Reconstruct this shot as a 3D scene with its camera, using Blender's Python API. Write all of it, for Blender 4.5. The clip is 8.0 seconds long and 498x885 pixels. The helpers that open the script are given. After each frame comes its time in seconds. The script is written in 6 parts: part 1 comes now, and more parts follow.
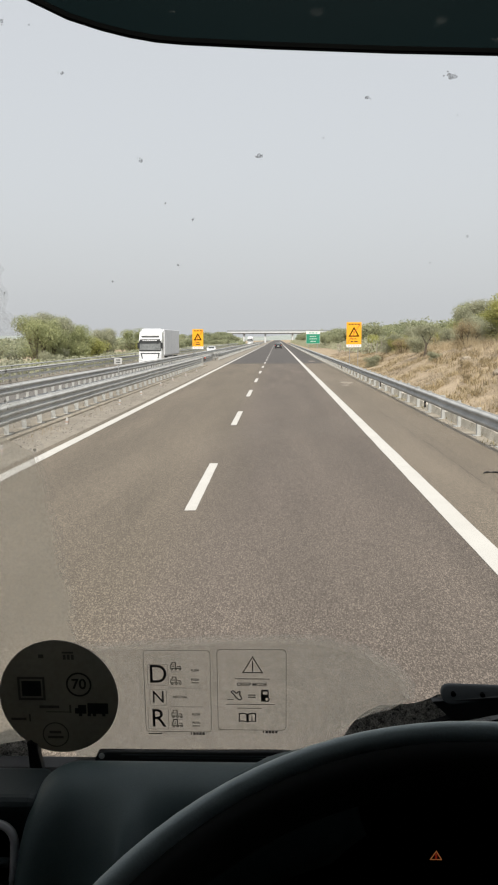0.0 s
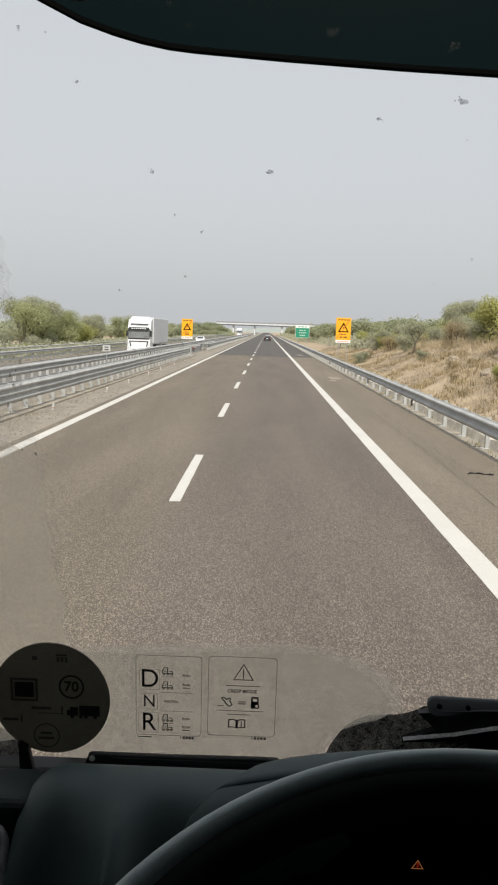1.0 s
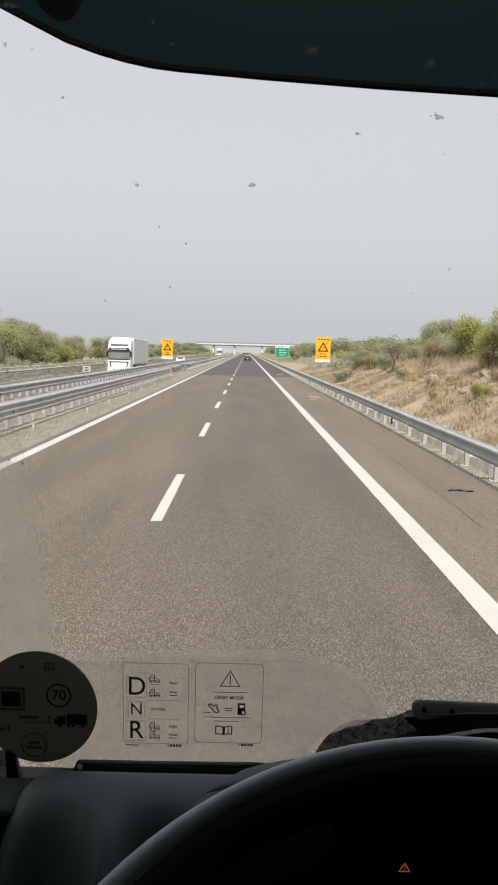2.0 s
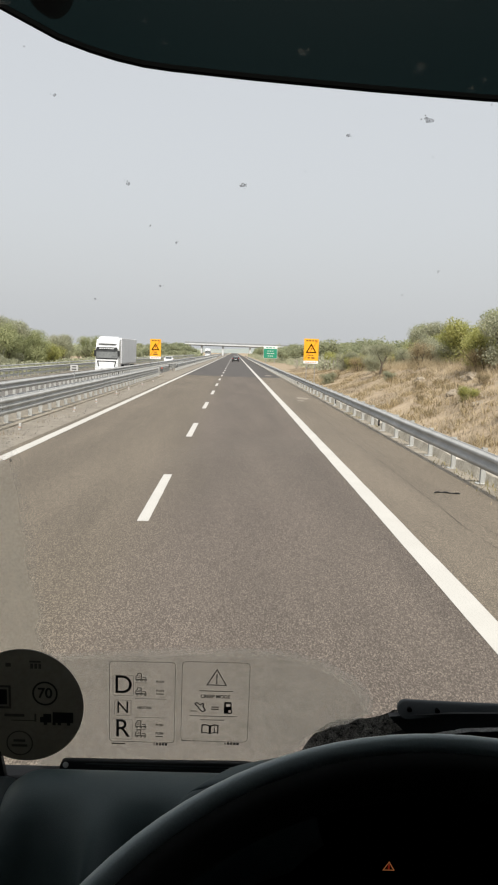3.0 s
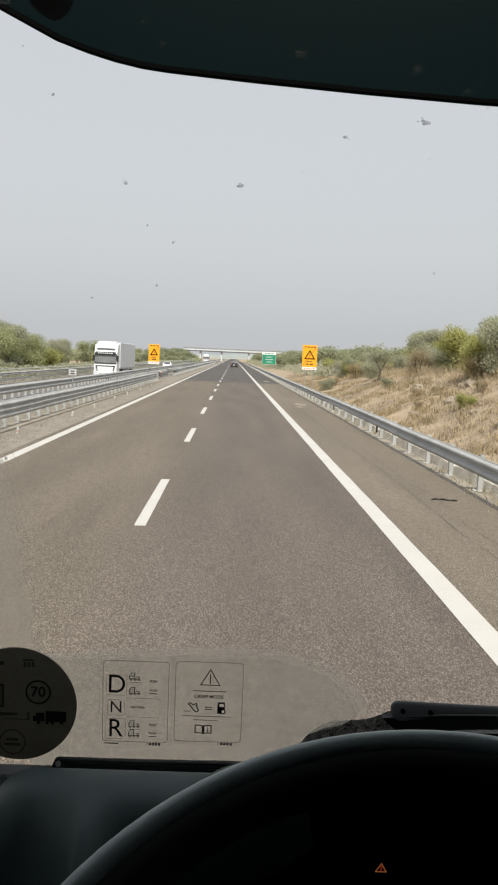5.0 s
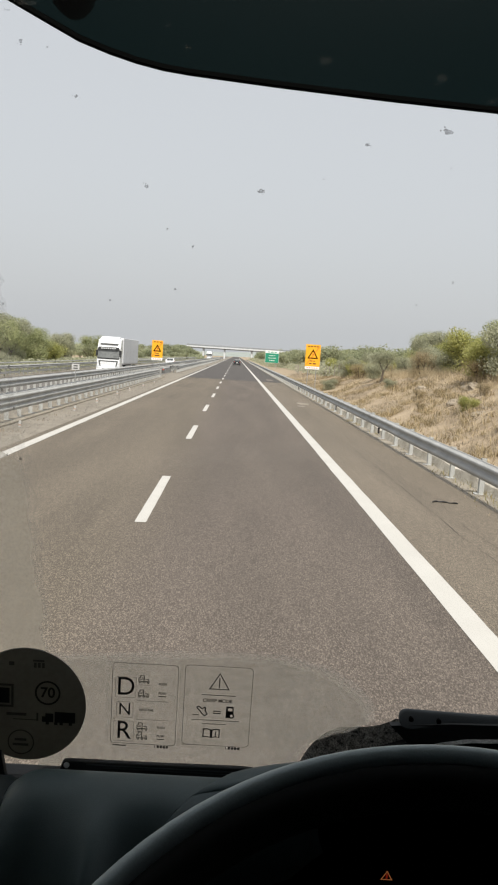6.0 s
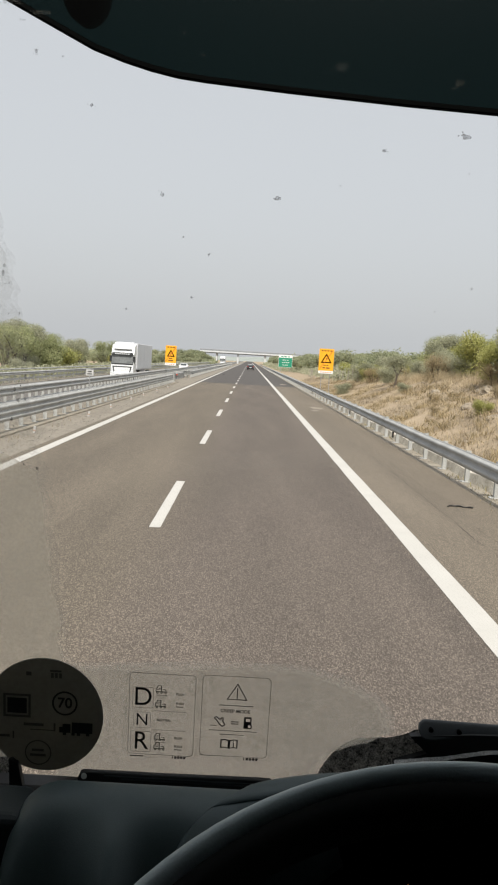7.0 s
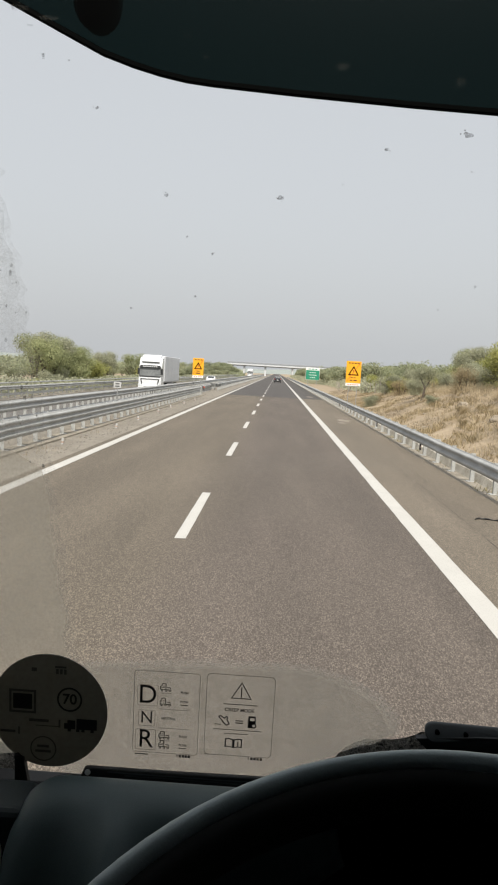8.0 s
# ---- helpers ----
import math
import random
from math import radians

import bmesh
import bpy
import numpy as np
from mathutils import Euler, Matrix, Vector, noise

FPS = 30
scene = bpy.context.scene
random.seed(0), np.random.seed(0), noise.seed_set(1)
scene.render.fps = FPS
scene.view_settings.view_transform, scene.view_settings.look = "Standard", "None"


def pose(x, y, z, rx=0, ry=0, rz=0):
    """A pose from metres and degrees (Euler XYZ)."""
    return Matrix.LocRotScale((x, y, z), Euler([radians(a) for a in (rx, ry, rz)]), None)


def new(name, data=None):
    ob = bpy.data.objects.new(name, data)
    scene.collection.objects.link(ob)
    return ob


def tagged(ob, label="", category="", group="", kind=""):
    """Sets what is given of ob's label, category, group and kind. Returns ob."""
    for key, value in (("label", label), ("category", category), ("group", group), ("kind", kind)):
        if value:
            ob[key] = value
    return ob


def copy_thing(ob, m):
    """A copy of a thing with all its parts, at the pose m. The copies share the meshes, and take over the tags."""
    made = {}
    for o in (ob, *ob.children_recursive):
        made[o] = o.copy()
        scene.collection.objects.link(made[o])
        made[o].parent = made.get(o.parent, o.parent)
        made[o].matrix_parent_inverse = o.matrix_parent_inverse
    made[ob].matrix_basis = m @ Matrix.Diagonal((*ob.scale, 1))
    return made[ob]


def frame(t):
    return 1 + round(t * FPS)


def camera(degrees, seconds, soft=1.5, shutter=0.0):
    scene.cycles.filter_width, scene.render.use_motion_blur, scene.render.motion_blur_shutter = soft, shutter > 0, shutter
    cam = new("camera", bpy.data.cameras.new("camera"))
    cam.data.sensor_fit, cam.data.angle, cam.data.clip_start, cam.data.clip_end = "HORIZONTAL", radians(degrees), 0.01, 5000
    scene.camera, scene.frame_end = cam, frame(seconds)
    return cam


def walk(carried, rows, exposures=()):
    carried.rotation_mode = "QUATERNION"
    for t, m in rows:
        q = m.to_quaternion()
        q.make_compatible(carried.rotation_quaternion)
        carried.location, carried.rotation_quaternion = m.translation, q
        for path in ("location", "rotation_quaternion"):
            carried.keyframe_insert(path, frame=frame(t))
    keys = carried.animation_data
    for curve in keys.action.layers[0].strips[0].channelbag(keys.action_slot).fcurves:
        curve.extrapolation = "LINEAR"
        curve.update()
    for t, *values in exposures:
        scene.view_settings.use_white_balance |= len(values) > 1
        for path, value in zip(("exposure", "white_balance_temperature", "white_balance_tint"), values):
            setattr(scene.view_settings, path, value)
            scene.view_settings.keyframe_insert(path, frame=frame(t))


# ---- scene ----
# The cab of a lorry standing in the slow lane of a motorway, seen by a hand-held camera.
# x to the right, y ahead along the road, z up; the road surface is z = 0 and the lane's middle x = 0.
ROWS = [
    (0.0, -0.5931, 0.0224, 2.4934, 1.997, -7.183, -0.295),
    (0.5, -0.6008, 0.0206, 2.5077, 0.850, -7.729, 0.909),
    (1.0, -0.6095, 0.0147, 2.5166, 0.968, -7.743, 1.848),
    (1.5, -0.6126, 0.0007, 2.5073, 0.338, -6.422, 1.531),
    (3.0, -0.6147, -0.0047, 2.5031, -1.211, -6.251, 2.102),
    (3.5, -0.6189, -0.0120, 2.5038, -1.496, -6.123, 2.442),
    (4.0, -0.6260, -0.0165, 2.5077, -2.178, -5.930, 2.905),
    (4.5, -0.6057, -0.0103, 2.4958, -1.243, -5.792, 2.258),
    (6.0, -0.6276, -0.0055, 2.5040, -1.265, -5.977, 3.733),
    (6.5, -0.6222, -0.0031, 2.5085, 0.092, -4.722, 3.611),
    (7.0, -0.6316, 0.0014, 2.5076, -0.287, -5.717, 3.396),
    (7.5, -0.6322, -0.0035, 2.5066, 0.600, -5.088, 4.427),
    (8.0, -0.6037, -0.0038, 2.4932, 1.664, -4.955, 3.351),
]
cam = camera(33.72, 8.0, soft=2.1)
walk(cam, [(t, pose(x, y, z, 90 + pitch, 0, yaw) @ pose(0, 0, 0, 0, 0, roll)) for t, x, y, z, yaw, pitch, roll in ROWS],
     [(0.0, 0.05), (0.5, 0.04), (1.0, 0.0), (1.5, 0.06), (3.0, 0.04), (4.5, 0.0), (8.0, 0.0)])

# ---- light ----
SUN_ELEV, SUN_AZ = 54.0, 172.0     # azimuth clockwise from +y: high behind and to the right
world = bpy.data.worlds.new("hazy_sky")
scene.world = world
world.use_nodes = True
wn, wl = world.node_tree.nodes, world.node_tree.links
wn.clear()
sky = wn.new("ShaderNodeTexSky")
sky.sky_type, sky.sun_disc = "NISHITA", False
sky.sun_elevation, sky.sun_rotation = radians(SUN_ELEV), radians(SUN_AZ)
sky.dust_density, sky.air_density, sky.ozone_density = 6.0, 1.2, 1.0
sat = wn.new("ShaderNodeHueSaturation")
sat.inputs["Saturation"].default_value = 0.5
bg_sky = wn.new("ShaderNodeBackground")
bg_sky.inputs["Strength"].default_value = 0.042
haze = wn.new("ShaderNodeBackground")
haze.inputs["Color"].default_value = (0.945, 0.965, 1.0, 1)
haze.inputs["Strength"].default_value = 0.575
add = wn.new("ShaderNodeAddShader")
wout = wn.new("ShaderNodeOutputWorld")
wl.new(sky.outputs[0], sat.inputs["Color"])
wl.new(sat.outputs[0], bg_sky.inputs["Color"])
wl.new(bg_sky.outputs[0], add.inputs[0])
wl.new(haze.outputs[0], add.inputs[1])
wl.new(add.outputs[0], wout.inputs[0])

sun = new("sun", bpy.data.lights.new("sun", "SUN"))
sun.data.energy, sun.data.angle, sun.data.color = 5.0, radians(2.5), (1.0, 0.95, 0.87)
az, el = radians(SUN_AZ), radians(SUN_ELEV)
to_sun = Vector((math.sin(az) * math.cos(el), math.cos(az) * math.cos(el), math.sin(el)))
sun.matrix_world = Matrix.Translation((0, -20, 60)) @ to_sun.to_track_quat("Z", "Y").to_matrix().to_4x4()


# ---- materials ----
def mat(name, a, b=None, rough=0.6, metal=0.0, scale=4.0, fine=60.0, bump=0.0, spread=0.5, island=0.0, obj=0.0,
        rough_var=0.1, coat=0.0, dist=0.01, emit=None, emit_strength=0.0, trans=0.0):
    """Two tones mixed by a broad and a fine noise, in metres, with relief and uneven gloss."""
    m = bpy.data.materials.new(name)
    m.use_nodes = True
    n, l = m.node_tree.nodes, m.node_tree.links
    p = n["Principled BSDF"]
    b = b or tuple(c * 0.8 for c in a)
    co = n.new("ShaderNodeTexCoord")
    geo = n.new("ShaderNodeNewGeometry")
    n1 = n.new("ShaderNodeTexNoise")
    n1.inputs["Scale"].default_value, n1.inputs["Detail"].default_value = scale, 5
    n2 = n.new("ShaderNodeTexNoise")
    n2.inputs["Scale"].default_value, n2.inputs["Detail"].default_value = fine, 3
    l.new(geo.outputs["Position"], n1.inputs["Vector"])
    l.new(geo.outputs["Position"], n2.inputs["Vector"])
    mx = n.new("ShaderNodeMix")
    mx.data_type = "FLOAT"
    mx.inputs[0].default_value = 1 - spread
    l.new(n1.outputs[0], mx.inputs[2])
    l.new(n2.outputs[0], mx.inputs[3])
    ramp = n.new("ShaderNodeMapRange")
    ramp.inputs[1].default_value, ramp.inputs[2].default_value = 0.36, 0.64
    l.new(mx.outputs[0], ramp.inputs[0])
    fac = ramp.outputs[0]
    if island or obj:
        info = n.new("ShaderNodeObjectInfo")
        ad = n.new("ShaderNodeMath")
        ad.operation = "MULTIPLY_ADD"
        l.new(geo.outputs["Random Per Island"] if island else info.outputs["Random"], ad.inputs[0])
        ad.inputs[1].default_value = island or obj
        sb = n.new("ShaderNodeMath")
        sb.operation = "SUBTRACT"
        l.new(fac, sb.inputs[0])
        sb.inputs[1].default_value = (island or obj) / 2
        l.new(sb.outputs[0], ad.inputs[2])
        ad.use_clamp = True
        fac = ad.outputs[0]
    col = n.new("ShaderNodeMix")
    col.data_type = "RGBA"
    l.new(fac, col.inputs[0])
    col.inputs[6].default_value, col.inputs[7].default_value = (*a, 1), (*b, 1)
    l.new(col.outputs[2], p.inputs["Base Color"])
    rr = n.new("ShaderNodeMapRange")
    rr.inputs[3].default_value, rr.inputs[4].default_value = rough - rough_var, min(1, rough + rough_var)
    l.new(n1.outputs[0], rr.inputs[0])
    l.new(rr.outputs[0], p.inputs["Roughness"])
    p.inputs["Metallic"].default_value = metal
    p.inputs["Coat Weight"].default_value = coat
    if bump:
        bp = n.new("ShaderNodeBump")
        bp.inputs["Strength"].default_value, bp.inputs["Distance"].default_value = bump, dist
        l.new(n2.outputs[0], bp.inputs["Height"])
        l.new(bp.outputs[0], p.inputs["Normal"])
    if emit:
        p.inputs["Emission Color"].default_value = (*emit, 1)
        p.inputs["Emission Strength"].default_value = emit_strength
    if trans:
        tr = n.new("ShaderNodeBsdfTranslucent")
        l.new(col.outputs[2], tr.inputs["Color"])
        ms = n.new("ShaderNodeMixShader")
        ms.inputs[0].default_value = trans
        l.new(p.outputs[0], ms.inputs[1])
        l.new(tr.outputs[0], ms.inputs[2])
        l.new(ms.outputs[0], n["Material Output"].inputs[0])
    return m


def film_mat(name, colour, low, high, scale=30.0, fine=250.0, glow=0.5):
    """A film of dirt on glass: clear where the noise is low, dull where it is high."""
    m = bpy.data.materials.new(name)
    m.use_nodes = True
    n, l = m.node_tree.nodes, m.node_tree.links
    n.clear()
    out = n.new("ShaderNodeOutputMaterial")
    geo = n.new("ShaderNodeNewGeometry")
    n1 = n.new("ShaderNodeTexNoise")
    n1.inputs["Scale"].default_value, n1.inputs["Detail"].default_value = scale, 6
    n2 = n.new("ShaderNodeTexNoise")
    n2.inputs["Scale"].default_value = fine
    l.new(geo.outputs["Position"], n1.inputs["Vector"])
    l.new(geo.outputs["Position"], n2.inputs["Vector"])
    av = n.new("ShaderNodeMath")
    av.operation = "MULTIPLY"
    l.new(n1.outputs[0], av.inputs[0])
    l.new(n2.outputs[0], av.inputs[1])
    mr = n.new("ShaderNodeMapRange")
    mr.inputs[1].default_value, mr.inputs[2].default_value = 0.12, 0.42
    mr.inputs[3].default_value, mr.inputs[4].default_value = low, high
    l.new(av.outputs[0], mr.inputs[0])
    clear = n.new("ShaderNodeBsdfTransparent")
    dif = n.new("ShaderNodeBsdfDiffuse")
    tra = n.new("ShaderNodeBsdfTranslucent")
    dif.inputs[0].default_value = tra.inputs[0].default_value = (*colour, 1)
    d2 = n.new("ShaderNodeMixShader")
    d2.inputs[0].default_value = glow
    l.new(dif.outputs[0], d2.inputs[1])
    l.new(tra.outputs[0], d2.inputs[2])
    ms = n.new("ShaderNodeMixShader")
    l.new(mr.outputs[0], ms.inputs[0])
    l.new(clear.outputs[0], ms.inputs[1])
    l.new(d2.outputs[0], ms.inputs[2])
    l.new(ms.outputs[0], out.inputs[0])
    return m


def glass_mat(name, tint, gloss=0.04, rough=0.02):
    m = bpy.data.materials.new(name)
    m.use_nodes = True
    n, l = m.node_tree.nodes, m.node_tree.links
    n.clear()
    out = n.new("ShaderNodeOutputMaterial")
    clear = n.new("ShaderNodeBsdfTransparent")
    clear.inputs[0].default_value = (*tint, 1)
    gl = n.new("ShaderNodeBsdfGlossy")
    gl.inputs["Roughness"].default_value = rough
    ms = n.new("ShaderNodeMixShader")
    ms.inputs[0].default_value = gloss
    l.new(clear.outputs[0], ms.inputs[1])
    l.new(gl.outputs[0], ms.inputs[2])
    l.new(ms.outputs[0], out.inputs[0])
    return m


def asphalt_mat(name, dark, light, patch, lane=None):
    """Coarse stone chips in bitumen, with broad stains along the road; lane: dust on one lane, rubber on the other."""
    m = bpy.data.materials.new(name)
    m.use_nodes = True
    n, l = m.node_tree.nodes, m.node_tree.links
    p = n["Principled BSDF"]
    geo = n.new("ShaderNodeNewGeometry")
    vor = n.new("ShaderNodeTexVoronoi")
    vor.inputs["Scale"].default_value = 135.0
    st0 = n.new("ShaderNodeMapping")
    st0.inputs["Scale"].default_value = (1.0, 0.36, 1.0)
    l.new(geo.outputs["Position"], st0.inputs[0])
    l.new(st0.outputs[0], vor.inputs["Vector"])
    chips = n.new("ShaderNodeMix")
    chips.data_type = "RGBA"
    sep = n.new("ShaderNodeSeparateColor")
    l.new(vor.outputs["Color"], sep.inputs[0])
    pw = n.new("ShaderNodeMath")
    pw.operation = "POWER"
    pw.inputs[1].default_value = 2.4
    l.new(sep.outputs[0], pw.inputs[0])
    l.new(pw.outputs[0], chips.inputs[0])
    chips.inputs[6].default_value, chips.inputs[7].default_value = (*dark, 1), (*light, 1)
    st = n.new("ShaderNodeMapping")
    st.inputs["Scale"].default_value = (0.9, 0.09, 1)
    l.new(geo.outputs["Position"], st.inputs[0])
    n1 = n.new("ShaderNodeTexNoise")
    n1.inputs["Scale"].default_value, n1.inputs["Detail"].default_value = 1.0, 6
    l.new(st.outputs[0], n1.inputs["Vector"])
    mr = n.new("ShaderNodeMapRange")
    mr.inputs[1].default_value, mr.inputs[2].default_value = 0.3, 0.7
    mr.inputs[3].default_value, mr.inputs[4].default_value = 1 - patch, 1 + patch
    l.new(n1.outputs[0], mr.inputs[0])
    mul = n.new("ShaderNodeVectorMath")
    mul.operation = "SCALE"
    l.new(chips.outputs[2], mul.inputs[0])
    l.new(mr.outputs[0], mul.inputs["Scale"])
    base = mul.outputs[0]
    if lane:
        sx = n.new("ShaderNodeSeparateXYZ")
        l.new(geo.outputs["Position"], sx.inputs[0])
        wob = n.new("ShaderNodeMath")
        wob.operation = "MULTIPLY_ADD"
        l.new(n1.outputs[0], wob.inputs[0])
        wob.inputs[1].default_value = 1.6
        l.new(sx.outputs[0], wob.inputs[2])
        lm = n.new("ShaderNodeMapRange")
        lm.interpolation_type = "SMOOTHSTEP"
        lm.inputs[1].default_value, lm.inputs[2].default_value = lane[0] + 0.8, lane[1] + 0.8
        l.new(wob.outputs[0], lm.inputs[0])
        tint = n.new("ShaderNodeMix")
        tint.data_type = "RGBA"
        tint.inputs[6].default_value, tint.inputs[7].default_value = (*lane[2], 1), (*lane[3], 1)
        l.new(lm.outputs[0], tint.inputs[0])
        m2 = n.new("ShaderNodeVectorMath")
        m2.operation = "MULTIPLY"
        l.new(base, m2.inputs[0])
        l.new(tint.outputs[2], m2.inputs[1])
        base = m2.outputs[0]
    l.new(base, p.inputs["Base Color"])
    p.inputs["Roughness"].default_value = 0.86
    bp = n.new("ShaderNodeBump")
    bp.inputs["Strength"].default_value, bp.inputs["Distance"].default_value = 0.45, 0.006
    l.new(vor.outputs["Distance"], bp.inputs["Height"])
    l.new(bp.outputs[0], p.inputs["Normal"])
    return m


M = {}
M["asphalt"] = asphalt_mat("asphalt", (0.0680, 0.0560, 0.0450), (0.238, 0.2010, 0.166), 0.17, (-2.6, -0.9, (1.045, 1.03, 0.95), (0.875, 0.855, 0.86)))
M["asphalt_shoulder"] = asphalt_mat("asphalt_shoulder", (0.092, 0.076, 0.057), (0.262, 0.218, 0.166), 0.14)
M["asphalt_far"] = asphalt_mat("asphalt_far", (0.088, 0.081, 0.074), (0.225, 0.208, 0.19), 0.10)
M["kerb_grit"] = mat("kerb_grit", (0.33, 0.295, 0.24), (0.17, 0.148, 0.115), 0.95, scale=1.4, fine=22, bump=0.6, dist=0.03, spread=0.5)
M["kerb_pale"] = mat("kerb_pale", (0.62, 0.585, 0.51), (0.30, 0.27, 0.22), 0.95, scale=2.2, fine=26, bump=0.6, dist=0.02, spread=0.55)
M["spill"] = mat("spill", (0.30, 0.262, 0.215), (0.20, 0.172, 0.138), 0.9, scale=2.5, fine=40, spread=0.5)
M["crack"] = mat("crack", (0.070, 0.058, 0.046), None, 0.95)
M["asphalt_dark"] = asphalt_mat("asphalt_dark", (0.048, 0.043, 0.040), (0.118, 0.104, 0.096), 0.10)
M["paint_line"] = mat("paint_line", (0.495, 0.48, 0.448), (0.45, 0.435, 0.405), 0.7, scale=1.3, fine=45, bump=0.2, spread=0.6)
M["dry_soil"] = mat("dry_soil", (0.40, 0.315, 0.215), (0.23, 0.178, 0.120), 0.95, scale=1.1, fine=9, bump=0.6, dist=0.08, spread=0.55)
M["verge_grit"] = mat("verge_grit", (0.270, 0.242, 0.200), (0.165, 0.145, 0.118), 0.95, scale=1.1, fine=20, bump=0.6, dist=0.03, spread=0.4)
M["stone"] = mat("stone", (0.33, 0.30, 0.26), (0.18, 0.165, 0.15), 0.9, scale=3, fine=30, bump=0.3, island=0.6)
M["rock"] = mat("rock", (0.36, 0.305, 0.23), (0.22, 0.18, 0.135), 0.92, scale=1.2, fine=9, bump=0.8, dist=0.06)
M["zinc"] = mat("zinc", (0.46, 0.462, 0.452), (0.33, 0.333, 0.325), 0.74, metal=0.06, scale=1.1, fine=35, spread=0.6, rough_var=0.15)
M["zinc_old"] = mat("zinc_old", (0.48, 0.485, 0.48), (0.34, 0.34, 0.335), 0.6, metal=0.12, scale=0.9, fine=25, spread=0.6)
M["zinc_post"] = mat("zinc_post", (0.46, 0.465, 0.45), (0.32, 0.32, 0.305), 0.6, metal=0.1, scale=2.5, fine=40)
M["deck_pale"] = mat("deck_pale", (0.62, 0.63, 0.64), (0.54, 0.55, 0.56), 0.85, scale=0.5, fine=12)
M["deck_rail"] = mat("deck_rail", (0.27, 0.285, 0.30), (0.22, 0.23, 0.245), 0.8, scale=0.5, fine=10)
M["reflector"] = mat("reflector", (0.75, 0.12, 0.06), None, 0.3)
M["peg_red"] = mat("peg_red", (0.40, 0.28, 0.22), (0.48, 0.38, 0.32), 0.7, scale=6, fine=60)
M["concrete"] = mat("concrete", (0.36, 0.355, 0.35), (0.27, 0.265, 0.26), 0.9, scale=0.6, fine=14, bump=0.2)
M["concrete_pale"] = mat("concrete_pale", (0.50, 0.50, 0.49), (0.40, 0.40, 0.39), 0.85, scale=0.5, fine=12)
M["sign_orange"] = mat("sign_orange", (0.86, 0.40, 0.014), (0.80, 0.36, 0.014), 0.45, scale=1.5, fine=30)
M["sign_green"] = mat("sign_green", (0.016, 0.25, 0.15), (0.016, 0.21, 0.125), 0.45, scale=1.0, fine=20)
M["sign_white"] = mat("sign_white", (0.80, 0.80, 0.78), (0.72, 0.72, 0.70), 0.45, scale=2, fine=30)
M["ink_dark"] = mat("ink_dark", (0.10, 0.025, 0.012), None, 0.5)
M["ink_red"] = mat("ink_red", (0.66, 0.14, 0.02), None, 0.5)
M["steel_post"] = mat("steel_post", (0.42, 0.42, 0.42), None, 0.5, metal=0.5)
M["leaf_green"] = mat("leaf_green", (0.235, 0.265, 0.125), (0.42, 0.43, 0.22), 0.6, scale=0.6, fine=3, island=0.9, trans=0.44)
M["leaf_olive"] = mat("leaf_olive", (0.275, 0.285, 0.19), (0.45, 0.445, 0.31), 0.6, scale=0.6, fine=3, island=0.9, trans=0.44)
M["leaf_yellow"] = mat("leaf_yellow", (0.29, 0.305, 0.095), (0.47, 0.455, 0.165), 0.6, scale=0.6, fine=3, island=0.9, trans=0.44)
M["leaf_dry"] = mat("leaf_dry", (0.26, 0.21, 0.125), (0.42, 0.33, 0.19), 0.75, scale=0.6, fine=3, island=0.9, trans=0.35)
# Paler, greyer leaf tone: distance haze put into the colour.
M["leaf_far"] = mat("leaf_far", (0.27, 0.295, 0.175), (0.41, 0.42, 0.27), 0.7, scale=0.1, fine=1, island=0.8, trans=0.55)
M["bark"] = mat("bark", (0.12, 0.095, 0.07), (0.06, 0.048, 0.036), 0.9, scale=3, fine=25, bump=0.6)
M["straw_brown"] = mat("straw_brown", (0.37, 0.305, 0.215), (0.255, 0.212, 0.155), 0.85, scale=0.5, fine=4, island=0.8, trans=0.2)
M["straw"] = mat("straw", (0.52, 0.425, 0.280), (0.39, 0.315, 0.205), 0.8, scale=0.5, fine=4, island=0.8, trans=0.2)
M["weed"] = mat("weed", (0.27, 0.25, 0.11), (0.36, 0.30, 0.16), 0.8, scale=0.7, fine=4, island=0.8, trans=0.3)
M["wood_stake"] = mat("wood_stake", (0.45, 0.41, 0.35), (0.30, 0.27, 0.23), 0.85, scale=3, fine=30, obj=0.5)
# Greyed blue-green: the haze over far ground is in this base colour.
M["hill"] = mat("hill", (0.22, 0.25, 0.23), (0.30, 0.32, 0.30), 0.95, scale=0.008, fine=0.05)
M["white_paint"] = mat("white_paint", (0.80, 0.81, 0.82), (0.74, 0.75, 0.76), 0.28, scale=0.8, fine=12, coat=0.4)
M["trailer_side"] = mat("trailer_side", (0.66, 0.67, 0.69), (0.56, 0.57, 0.59), 0.45, scale=0.5, fine=6)
M["car_dark"] = mat("car_dark", (0.025, 0.027, 0.03), None, 0.25, metal=0.3, coat=0.6)
M["car_white"] = mat("car_white", (0.82, 0.82, 0.82), None, 0.25, coat=0.6)
M["car_glass"] = mat("car_glass", (0.06, 0.066, 0.07), None, 0.08, scale=0.5, fine=2)
M["lorry_glass"] = mat("lorry_glass", (0.21, 0.22, 0.22), (0.13, 0.135, 0.135), 0.15, scale=1.2, fine=5)
M["black_plastic"] = mat("black_plastic", (0.022, 0.023, 0.024), (0.014, 0.015, 0.016), 0.6, scale=2, fine=40)
M["tyre"] = mat("tyre", (0.025, 0.025, 0.025), (0.04, 0.038, 0.036), 0.85, scale=4, fine=40)
M["rim_steel"] = mat("rim_steel", (0.45, 0.45, 0.46), None, 0.4, metal=0.7)
